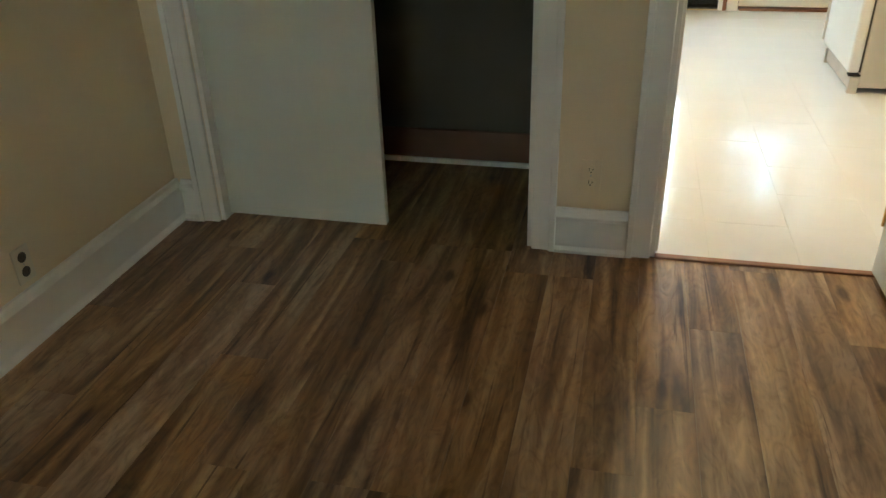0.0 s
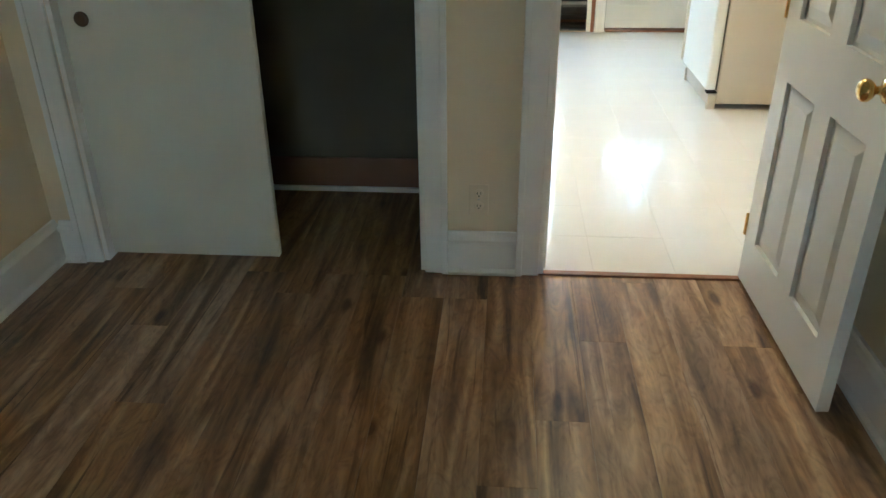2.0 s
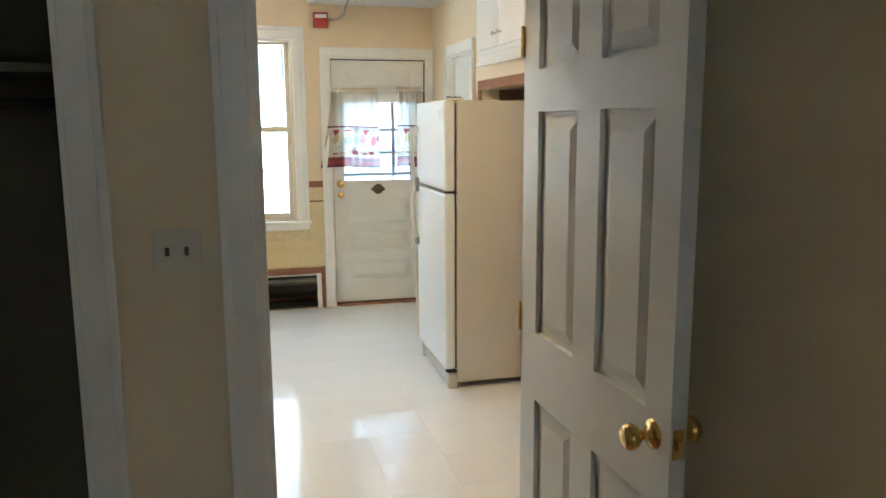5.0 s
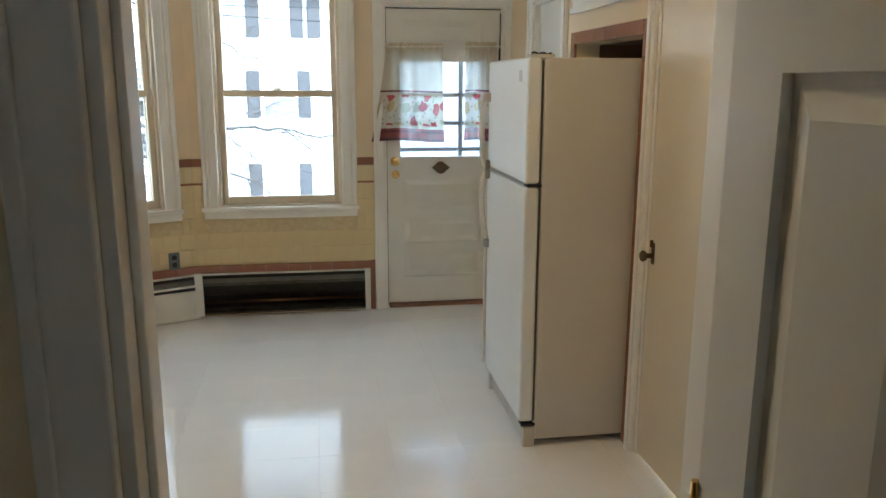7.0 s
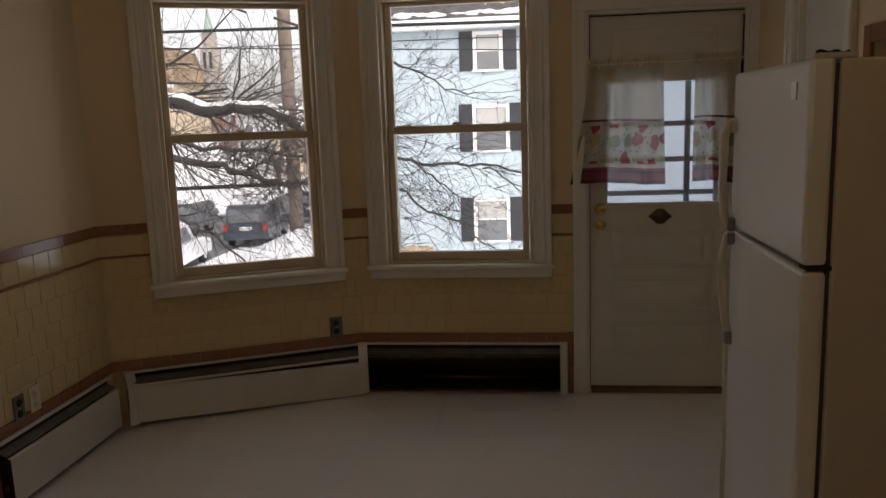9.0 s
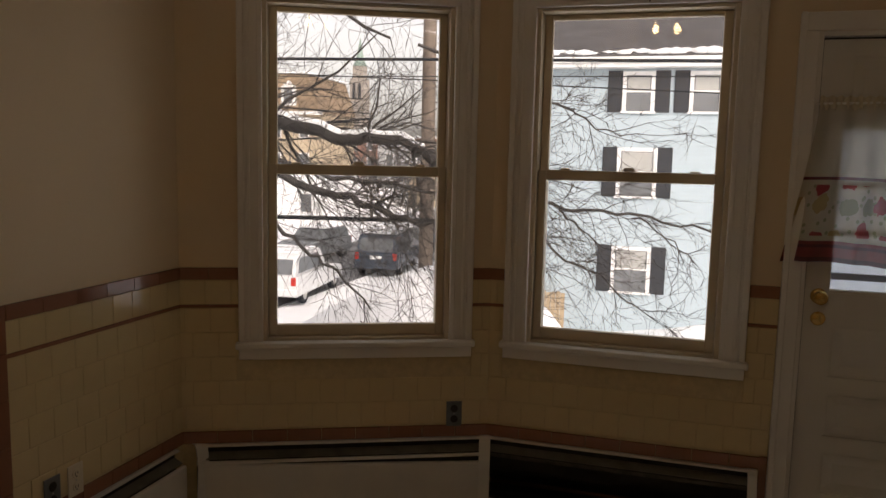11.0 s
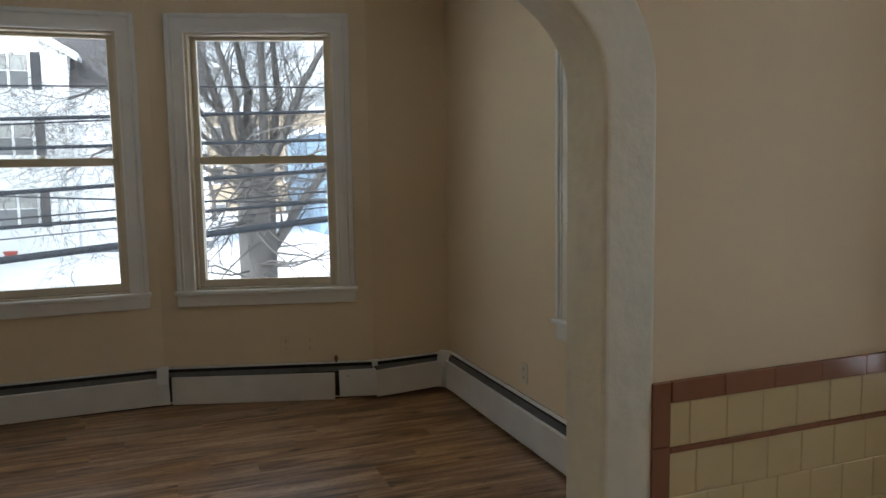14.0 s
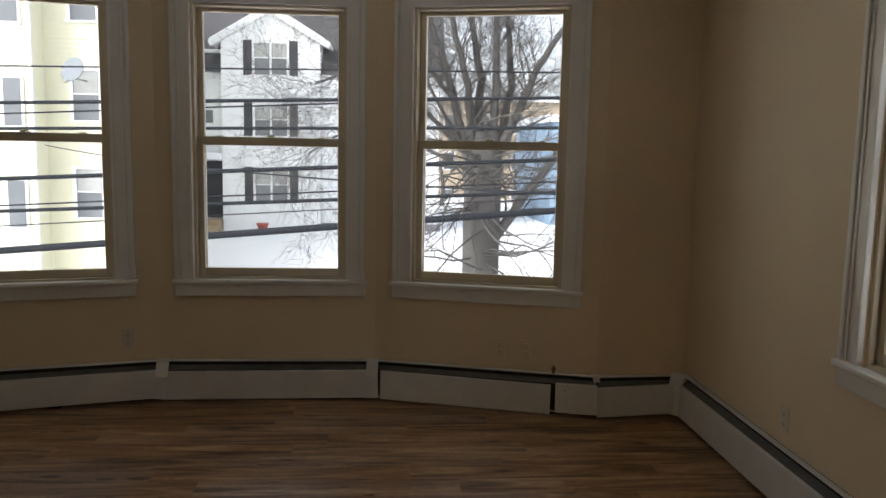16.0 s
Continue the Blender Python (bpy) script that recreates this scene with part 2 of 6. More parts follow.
def structure(name, bm, material, label, category, m=None):
    ob = new(name, mesh_of(name, bm, material))
    if m is not None:
        ob.matrix_world = m
    return tagged(ob, label, category, kind="structure")


def run(p, q):
    """A frame for a wall: x from p to q, y away from the room (to the left of the run), z up. Returns pose and length."""
    a = math.atan2(q[1] - p[1], q[0] - p[0])
    return pose(p[0], p[1], 0, 0, 0, math.degrees(a)), math.dist(p, q)


def pierced(length, z0, z1, thick, holes):
    """A slab along x with rectangular holes (x0, x1, z0, z1) through it; y from 0 to thick."""
    xs = sorted({0, length, *[min(max(v, 0), length) for h in holes for v in h[:2]]})
    zs = sorted({z0, z1, *[min(max(v, z0), z1) for h in holes for v in h[2:]]})
    solid = {}
    for i in range(len(xs) - 1):
        for j in range(len(zs) - 1):
            cx, cz = (xs[i] + xs[i + 1]) / 2, (zs[j] + zs[j + 1]) / 2
            solid[i, j] = not any(h[0] < cx < h[1] and h[2] < cz < h[3] for h in holes)
    bm = bmesh.new()
    vs = {}

    def v(x, y, z):
        key = (round(x, 5), round(y, 5), round(z, 5))
        if key not in vs:
            vs[key] = bm.verts.new(key)
        return vs[key]

    for (i, j), s in solid.items():
        if not s:
            continue
        a, b, c, d = xs[i], xs[i + 1], zs[j], zs[j + 1]
        bm.faces.new((v(a, 0, c), v(b, 0, c), v(b, 0, d), v(a, 0, d)))
        bm.faces.new((v(a, thick, c), v(a, thick, d), v(b, thick, d), v(b, thick, c)))
        if not solid.get((i - 1, j)):
            bm.faces.new((v(a, 0, c), v(a, 0, d), v(a, thick, d), v(a, thick, c)))
        if not solid.get((i + 1, j)):
            bm.faces.new((v(b, 0, c), v(b, thick, c), v(b, thick, d), v(b, 0, d)))
        if not solid.get((i, j - 1)):
            bm.faces.new((v(a, 0, c), v(a, thick, c), v(b, thick, c), v(b, 0, c)))
        if not solid.get((i, j + 1)):
            bm.faces.new((v(a, 0, d), v(b, 0, d), v(b, thick, d), v(a, thick, d)))
    bmesh.ops.recalc_face_normals(bm, faces=bm.faces)
    return bm


def wall(name, p, q, holes=(), thick=0.18, z0=0.0, z1=2.75, material=None, label="cream painted plaster wall"):
    m, n = run(p, q)
    ob = structure(name, pierced(n, z0, z1, thick, holes), material or PEACH, label, "wall", m)
    return ob, m


# ---- plan ----
CEILING = 2.75
BED_W, BED_E, BED_N, BED_S = -0.95, 1.80, 3.30, -1.9
KIT_E, KIT_N, KIT_W = 2.44, 7.61, -0.87
BOW_A, BOW_B = (KIT_W, 7.05), (0.335, KIT_N)
LR_N, LR_W, LR_E, LR_S = 6.99, -4.40, -1.028, 2.0
BAY = [(LR_W, 2.46), (-4.74, 3.80), (-4.74, 5.12), (-4.37, 6.44)]
DOOR_L, DOOR_R, DOOR_H = 0.908, 1.715, 1.972

# floors under the planks and tiles
structure("floor_bedroom", boxes((BED_W - 0.1, BED_E + 0.1, BED_S, 3.31, -0.12, -0.006), (BED_W - 0.1, 0.68, 3.31, 4.10, -0.12, -0.006)), SUBFLOOR, "dark wood subfloor beneath vinyl planks", "floor")
structure("floor_kitchen", prism([(0.69, 3.312), (KIT_E + 0.8, 3.312), (KIT_E + 0.8, 7.80), (0.3, 7.80), (-0.99, 7.25), (-0.93, 4.11), (0.69, 4.11)], "z", -0.12, -0.0006), FLOORGROUT, "white glossy tiled kitchen floor", "floor")
structure("floor_living_room", boxes((-4.95, -0.931, LR_S - 0.1, 7.15, -0.12, -0.006)), SUBFLOOR, "dark subfloor beneath living room planks", "floor")
structure("ceiling_bedroom", boxes((BED_W - 0.15, BED_E + 0.15, BED_S - 0.15, 4.10, CEILING, CEILING + 0.12)), CEIL, "white painted bedroom ceiling", "ceiling")
structure("ceiling_kitchen", boxes((-1.0, 3.3, 4.1, 7.9, CEILING + 0.002, CEILING + 0.12), (0.8, 3.3, 3.3, 4.1, CEILING + 0.125, CEILING + 0.2)), CEIL, "white painted kitchen ceiling", "ceiling")
structure("ceiling_living_room", boxes((-5.1, -1.0, LR_S - 0.15, 7.3, CEILING, CEILING + 0.12)), CEIL, "white painted living room ceiling", "ceiling")
structure("ceiling_soffit", prism([(1.44, KIT_N), (KIT_E, KIT_N), (KIT_E, 5.9), (1.28, 5.9)], "z", 2.44, CEILING), CEIL, "white lowered soffit above the back door", "ceiling")

# bedroom walls
wall("wall_bedroom_west", (BED_W, BED_S), (BED_W, 4.06), thick=0.12, material=CREAM)
CL_L, CL_R = -0.772, 0.485
wall("wall_bedroom_north", (BED_W, BED_N), (BED_E, BED_N), [(CL_L - BED_W, CL_R - BED_W, -1, 1.968), (DOOR_L - BED_W, DOOR_R - BED_W, -1, DOOR_H)], thick=0.16, material=CREAM)
wall("wall_bedroom_east", (BED_E, BED_N), (BED_E, BED_S), [(1.437, 2.19, -1, 1.98)], thick=0.12, material=CREAM)
# The opening in the south wall is added to let light in.
wall("wall_bedroom_south", (BED_E, BED_S), (BED_W, BED_S), [(1.08, 1.42, 0.75, 2.25)], thick=0.15, material=CREAM)
wall("wall_closet_north", (BED_W, 4.06), (0.69, 4.06), thick=0.005, material=CLOSETWALL, label="dark brown grey closet back wall")
wall("wall_closet_east", (0.61, 4.06), (0.61, 3.46), thick=0.085, material=CLOSETWALL, label="dark brown grey closet end wall")
closet_side, closet_m = wall("wall_kitchen_closet_side", (0.697, 3.46), (0.697, 4.076), thick=0.0015)
# kitchen walls
wall("wall_kitchen_south", (0.697, 4.076), (KIT_W, 4.076), thick=0.009)
wall("wall_kitchen_door", (KIT_E, 3.46), (1.80, 3.46), thick=0.16)
W1 = 0.743
bow_m, bow_n = run(BOW_A, BOW_B)
bow_wall, _ = wall("wall_kitchen_bow", BOW_A, BOW_B, [(W1 - 0.40, W1 + 0.40, 0.72, 2.17)])
north_wall, north_m = wall("wall_kitchen_north", BOW_B, (KIT_E, KIT_N), [(0.90 - 0.40 - BOW_B[0], 1.30 - BOW_B[0], 0.72, 2.17), (1.585 - BOW_B[0], 2.395 - BOW_B[0], -1, 2.045)])
ALC0, ALC1, ALCZ = 5.40, 6.24, 1.73
PAN0, PAN1 = 4.55, 5.29
wall("wall_kitchen_east", (KIT_E, KIT_N + 0.18), (KIT_E, 3.462), [(KIT_N + 0.18 - ALC1, KIT_N + 0.18 - ALC0, -1, ALCZ), (KIT_N + 0.18 - PAN1, KIT_N + 0.18 - PAN0, -1, 2.02), (KIT_N + 0.18 - 7.03, KIT_N + 0.18 - 6.46, -1, 2.01)], thick=0.12)
# The shade above the fridge is put into these walls' brown colour.
wall("wall_alcove_back", (3.22, 7.0), (3.22, 4.3), thick=0.1, material=BROWNBASE_SHADE, label="alcove wall coloured brown to stand for shade")
wall("wall_alcove_north", (2.56, 6.27), (3.22, 6.27), thick=0.05, material=BROWNBASE_SHADE, label="alcove wall coloured brown to stand for shade")
wall("wall_alcove_south", (3.22, 5.37), (2.56, 5.37), thick=0.05, material=BROWNBASE_SHADE, label="alcove wall coloured brown to stand for shade")

# Ceiling added to darken the alcove, its shade also in the brown.
structure("ceiling_alcove", boxes((2.562, 3.218, 5.372, 6.268, ALCZ + 0.002, ALCZ + 0.06)), BROWNBASE_SHADE, "added low alcove ceiling, coloured brown for the shade", "ceiling")

# the wall with the arch between kitchen and living room
def arch_wall():
    cy, a, z_spring, rise = 5.30, 0.697, 1.71, 0.345
    y_lo, y_hi = 4.070, 7.23
    outline = [(cy + a, 0.0)] + [(cy + a * math.cos(t), z_spring + rise * math.sin(t)) for t in [math.pi * k / 40 for k in range(41)]] + [(cy - a, 0.0)]
    bm = bmesh.new()
    rings = []
    for x in (LR_E, KIT_W):
        rings.append([bm.verts.new((x, y, z)) for y, z in outline])
    reveal = [bm.faces.new((rings[0][i], rings[0][i + 1], rings[1][i + 1], rings[1][i])) for i in range(len(outline) - 1)]
    for x, ring in ((LR_E, rings[0]), (KIT_W, rings[1])):
        top = [bm.verts.new((x, y, CEILING)) for y, z in outline]
        for i in range(1, len(outline) - 2):
            bm.faces.new((ring[i], ring[i + 1], top[i + 1], top[i]))
        for i, y in ((0, y_hi), (-1, y_lo)):
            k = 1 if i == 0 else -2
            far = [bm.verts.new((x, y, z)) for z in (0.0, z_spring, CEILING)]
            bm.faces.new((ring[i], ring[k], far[1], far[0]))
            bm.faces.new((ring[k], top[k], far[2], far[1]))
    bmesh.ops.remove_doubles(bm, verts=bm.verts, dist=1e-5)
    bmesh.ops.recalc_face_normals(bm, faces=bm.faces)
    return bm, outline


arch_bm, ARCH = arch_wall()
arch_ob = structure("wall_arch", arch_bm, PEACH, "cream plaster wall with an arched opening", "wall")


def arch_band():
    bm = bmesh.new()
    cy = 5.30
    inner = [(y, z) for y, z in ARCH]
    outer = []
    for i, (y, z) in enumerate(inner):
        if z <= 1.71:
            outer.append((y + (0.125 if y > cy else -0.125), z))
        else:
            d = Vector(((y - cy) / 0.486, (z - 1.71) / 0.1190)).normalized()
            outer.append((y + 0.125 * d[0], z + 0.125 * d[1]))
    def ring(pts, x):
        return [bm.verts.new((x, y, z)) for y, z in pts]
    shrink = [(y - 0.006 * (1 if y > cy else -1) if z <= 1.71 else y - 0.006 * (y - cy) / 0.697, z if z <= 1.71 else z - 0.006 * (z - 1.71) / 0.345) for y, z in inner]
    r = [ring(outer, KIT_W), ring(outer, KIT_W + 0.006), ring(shrink, KIT_W + 0.006), ring(shrink, LR_E - 0.006), ring(outer, LR_E - 0.006), ring(outer, LR_E)]
    for p, q in zip(r, r[1:]):
        for i in range(len(inner) - 1):
            bm.faces.new((p[i], p[i + 1], q[i + 1], q[i]))
    bmesh.ops.recalc_face_normals(bm, faces=bm.faces)
    es = [e for e in bm.edges if len(e.link_faces) == 2 and e.link_faces[0].normal.angle(e.link_faces[1].normal, 0) > 1.0]
    bmesh.ops.bevel(bm, geom=es, offset=0.012, segments=3, affect="EDGES", profile=0.5)
    return bm


structure("trim_arch", arch_band(), STUCCO, "rough white plaster band round the archway", "trim")

# living room walls
wall("wall_living_north", (LR_W - 0.18, LR_N), (LR_E, LR_N), [(-2.710 - LR_W + 0.18, -1.790 - LR_W + 0.18, 0.753, 2.40)])
wall("wall_living_bay_end", BAY[3], (LR_W, LR_N), thick=0.18)
wall("wall_living_bay_north", BAY[2], BAY[3], [(0.687 - 0.46, 0.687 + 0.46, 0.735, 2.40)])
wall("wall_living_bay_middle", BAY[1], BAY[2], [(0.678 - 0.46, 0.678 + 0.46, 0.735, 2.40)])
wall("wall_living_bay_south", BAY[0], BAY[1], [(0.68 - 0.46, 0.68 + 0.46, 0.735, 2.40)])
wall("wall_living_west_south", (LR_W, LR_S), BAY[0], thick=0.18)
wall("wall_living_south", (LR_E, LR_S), (LR_W - 0.18, LR_S), thick=0.15)
wall("wall_living_east", (-1.085, 4.162), (-1.085, LR_S), thick=0.008)
wall("wall_living_jog", (LR_E, 4.162), (-1.085, 4.162), thick=0.02)


# ---- windows ----
def double_hung(name, m, width, z0, z1, meet, casing, thick=0.18, lock=True, skirt=0.062, rail=0.043):
    """A two-sash window centred on x = 0 of m; y runs outwards from the wall face."""
    t = thing(name, m, "white-trimmed double-hung window with almond sashes, shut", "window", kind="structure")
    h = width / 2
    c = casing
    for side in (-1, 1):
        a, b = sorted((side * h, side * (h + c)))
        bm = boxes((a, b, -0.018, 0.0, z0 + 0.0145, z1))
        e0, e1 = sorted((side * (h + c), side * (h + c - 0.028)))
        box(bm, e0, e1, -0.032, -0.0185, z0 + 0.0145, z1 + c - 0.001, bevel=0.006)
        i0, i1 = sorted((side * h, side * (h + 0.02)))
        box(bm, i0, i1, -0.024, -0.0185, z0 + 0.0145, z1, bevel=0.002)
        f0, f1 = sorted((side * (h + c - 0.036), side * (h + c - 0.050)))
        box(bm, f0, f1, -0.025, -0.0185, z0 + 0.0145, z1 + c - 0.03, bevel=0.003)
        part("casing", bm, WHITE, t)
    bm = boxes((-h - c, h + c, -0.0175, 0.0, z1, z1 + c))
    box(bm, -h - c + 0.029, h + c - 0.029, -0.032, -0.018, z1 + c - 0.028, z1 + c, bevel=0.006)
    box(bm, -h - 0.02, h + 0.02, -0.023, -0.018, z1, z1 + 0.02, bevel=0.002)
    part("head_casing", bm, WHITE, t)
    part("window_sill", boxes((-h - c - 0.013, h + c + 0.013, -0.048, 0.0, z0 - 0.014, z0 + 0.014), (-h + 0.001, h - 0.001, 0.0, 0.10, z0 - 0.024, z0 + 0.010), bevel=0.007), WHITE, t)
    part("apron", boxes((-h - c, h + c, -0.026, 0.0, z0 - skirt, z0 - 0.0145), bevel=0.004), WHITE, t)
    for side in (-1, 1):
        a, b = sorted((side * h, side * (h - 0.018)))
        part("jamb", boxes((a, b, 0.012, thick - 0.01, z0 + 0.011, z1 - 0.001), (a, b, 0.035, 0.045, z0 + 0.014, z1 - 0.002), bevel=0.002), VINYL, t)
    part("head_jamb", boxes((-h + 0.019, h - 0.019, 0.012, thick - 0.01, z1 - 0.014, z1 - 0.001), bevel=0.002), VINYL, t)
    part("sill_track", boxes((-h + 0.019, h - 0.019, 0.012, thick - 0.01, z0 + 0.011, z0 + 0.024), bevel=0.002), VINYL, t)
    w = h - 0.020
    def sash(nm, y, lo, hi, rail_lo, rail_hi):
        s = 0.035
        bm = boxes((-w, -w + s, y, y + 0.032, lo, hi), (w - s, w, y, y + 0.032, lo, hi), (-w + s, w - s, y, y + 0.032, lo, lo + rail_lo), (-w + s, w - s, y, y + 0.032, hi - rail_hi, hi), bevel=0.004)
        ob = part(nm, bm, VINYL, t)
        p = part("pane", boxes((-w + s - 0.004, w - s + 0.004, y + 0.014, y + 0.018, lo + rail_lo - 0.004, hi - rail_hi + 0.004)), GLASS, ob)
        p.visible_shadow = False
    sash("upper_sash", 0.085, meet - 0.02, z1 - 0.015, 0.034, 0.022)
    sash("lower_sash", 0.045, z0 + 0.024, meet + 0.018, 0.05, rail)
    f = 0.03
    part("storm_frame", boxes((-h + 0.02, -h + 0.02 + f, 0.132, 0.15, z0 + 0.025, z1 - 0.025), (h - 0.02 - f, h - 0.02, 0.132, 0.15, z0 + 0.025, z1 - 0.025), (-h + 0.05, h - 0.05, 0.132, 0.15, z0 + 0.023, z0 + 0.05), (-h + 0.05, h - 0.05, 0.132, 0.15, meet - 0.022, meet + 0.006), bevel=0.003), WHITE, t, "white outer storm frame")
    if lock:
        bm = turned([(0.0, 0.022), (0.012, 0.022), (0.016, 0.012)], "z", 14)
        box(bm, -0.03, 0.03, -0.012, 0.012, 0.0, 0.006, bevel=0.002)
        part("sash_lock", bm, VINYL, t, m=pose(0, 0.06, meet + 0.019))
        for sx in (-0.7, 0.7):
            part("tilt_latch", boxes((-0.02, 0.02, -0.008, 0.008, 0, 0.008), bevel=0.002), VINYL, t, m=pose(sx * w, 0.06, meet + 0.0185))
    return t


KIT_W0, KIT_W1, KIT_MEET = 0.725, 2.165, 1.475
double_hung("window_1", bow_m @ pose(W1, 0, 0), 0.80, KIT_W0, KIT_W1, KIT_MEET, 0.10)
hooked = double_hung("window_2", pose(0.90, KIT_N, 0), 0.80, KIT_W0, KIT_W1, KIT_MEET, 0.10)
part("cup_hook", tube([(0.054, -0.018, 2.185), (0.054, -0.032, 2.185), (0.054, -0.038, 2.178), (0.054, -0.034, 2.170), (0.054, -0.028, 2.172)], 0.0025, 8), OLDBRASS, hooked, "small dark cup hook")
LW = dict(width=0.92, z0=0.74, z1=2.395, meet=1.60, casing=0.115, skirt=0.090, rail=0.052)
for nm, p, q, s in (("window_3", BAY[2], BAY[3], 0.687), ("window_4", BAY[1], BAY[2], 0.678), ("window_5", BAY[0], BAY[1], 0.68)):
    double_hung(nm, run(p, q)[0] @ pose(s, 0, 0), **LW)
double_hung("window_6", pose(-2.250, LR_N, 0), **{**LW, "z0": 0.758, "meet": 1.53})
# Unseen bedroom window, added as a light source and sized for brightness.
double_hung("added_light_window", run((BED_E, BED_S), (BED_W, BED_S))[0] @ pose(1.25, 0, 0), 0.34, 0.75, 2.25, 1.5, 0.11, thick=0.15)


# ---- doors ----
def panel_mesh(w, h, thick, depth, field):
    """A raised panel centred at the origin in x, from z = 0 to h."""
    bm = bmesh.new()
    loops = []
    for y0 in (-1, 1):
        y_lo, y_hi = y0 * (thick / 2 - depth), y0 * (thick / 2 - depth * 0.25)
        ring = []
        for inset, y in ((-0.004, y_lo), (0.012, y_lo), (0.012 + field, y_hi)):
            ring.append([bm.verts.new(c) for c in ((-w / 2 + inset, y, inset), (w / 2 - inset, y, inset), (w / 2 - inset, y, h - inset), (-w / 2 + inset, y, h - inset))])
        for a, b in zip(ring, ring[1:]):
            for i in range(4):
                bm.faces.new((a[i], a[(i + 1) % 4], b[(i + 1) % 4], b[i]))
        bm.faces.new(ring[-1])
        loops.append(ring[0])
    for i in range(4):
        bm.faces.new((loops[0][i], loops[0][(i + 1) % 4], loops[1][(i + 1) % 4], loops[1][i]))
    bmesh.ops.recalc_face_normals(bm, faces=bm.faces)
    return bm


def knob(parent, x, z, thick, material, label, kind="ball"):
    for side in (-1, 1):
        y = side * thick / 2
        if kind == "ball":
            prof = [(0, 0.031), (0.004, 0.031), (0.008, 0.022), (0.012, 0.011), (0.03, 0.010), (0.036, 0.02), (0.046, 0.027), (0.056, 0.027), (0.064, 0.02), (0.066, 0.006)]
        else:
            prof = [(0, 0.024), (0.004, 0.024), (0.008, 0.012), (0.028, 0.010), (0.034, 0.022), (0.042, 0.026), (0.05, 0.02), (0.052, 0.004)]
        part("knob", turned([(side * a, r) for a, r in prof], "y", 20), material, parent, label, pose(x, y, z))


def panelled_door(name, m, w, h, thick, panels, glazed=(), material=None, label="", category="door", depth=0.0145):
    t = thing(name, m, label, category, kind="structure")
    holes = [(x - pw / 2, x + pw / 2, z, z + ph) for x, z, pw, ph in list(panels) + list(glazed)]
    bm = pierced(w, 0.012, h, thick, holes)
    bmesh.ops.translate(bm, verts=bm.verts, vec=(0, -thick / 2, 0))
    part("door_leaf", bm, material, t)
    for x, z, pw, ph in panels:
        part("panel", panel_mesh(pw, ph, thick, depth, min(0.035, pw / 5)), material, t, m=pose(x, 0, z))
    for x, z, pw, ph in glazed:
        g = part("pane", boxes((-pw / 2, pw / 2, -0.003, 0.003, 0, ph)), GLASS, t, m=pose(x, 0, z))
        g.visible_shadow = False
        part("glazing_bead", boxes((-pw / 2, -pw / 2 + 0.012, -0.014, 0.014, 0, ph), (pw / 2 - 0.012, pw / 2, -0.014, 0.014, 0, ph), (-pw / 2 + 0.012, pw / 2 - 0.012, -0.014, 0.014, 0, 0.012), (-pw / 2 + 0.012, pw / 2 - 0.012, -0.014, 0.014, ph - 0.012, ph), bevel=0.002), material, t, m=pose(x, 0, z))
    return t


def casing_set(name, m, x0, x1, top, width, thick_wall, label, both=True, stop=True, lining=True):
    """Casing and lining round a door opening in a wall frame."""
    t = thing(name, m, label, "door frame", kind="structure")
    for y0, y1 in ((-0.02, 0.0), (thick_wall, thick_wall + 0.02)) if both else ((-0.02, 0.0),):
        back = -1 if y0 < 0 else 1
        for side, (a, b) in (("l", (x0 - width, x0)), ("r", (x1, x1 + width))):
            part("side_casing", boxes((a, b, y0, y1, 0.0, top), bevel=0.004), WHITE, t)
            e0, e1 = (a, a + 0.022) if side == "l" else (b - 0.022, b)
            o0, o1 = sorted((y0 if back < 0 else y1, (y0 if back < 0 else y1) + back * 0.010))
            part("back_band", boxes((e0, e1, o0, o1, 0.0, top + width), bevel=0.003), WHITE, t)
        part("head_casing", boxes((x0 - width, x1 + width, y0, y1, top + 0.0005, top + width), bevel=0.004), WHITE, t)
    if lining:
        part("jamb", boxes((x0 - 0.001, x0 + 0.018, 0.0, thick_wall, 0.0, top), bevel=0.002), WHITE, t)
        part("jamb", boxes((x1 - 0.018, x1 + 0.001, 0.0, thick_wall, 0.0, top), bevel=0.002), WHITE, t)
        part("head_jamb", boxes((x0 + 0.018, x1 - 0.018, 0.0, thick_wall, top - 0.018, top + 0.001), bevel=0.002), WHITE, t)
    if stop:
        part("door_stop", boxes((x0 + 0.018, x0 + 0.030, 0.045, 0.075, 0, top - 0.018), (x1 - 0.030, x1 - 0.018, 0.045, 0.075, 0, top - 0.018), (x0 + 0.03, x1 - 0.03, 0.045, 0.075, top - 0.03, top - 0.018), bevel=0.002), WHITE, t)
    return t


bed_north = run((BED_W, BED_N), (BED_E, BED_N))[0]
casing_set("door_frame_1", bed_north, DOOR_L - BED_W, DOOR_R - BED_W, DOOR_H, 0.085, 0.16, "white painted casing round the kitchen doorway")
casing_set("door_frame_2", bed_north, CL_L - BED_W, CL_R - BED_W, 1.968, 0.085, 0.12, "white painted casing round the closet opening", both=False, stop=False)

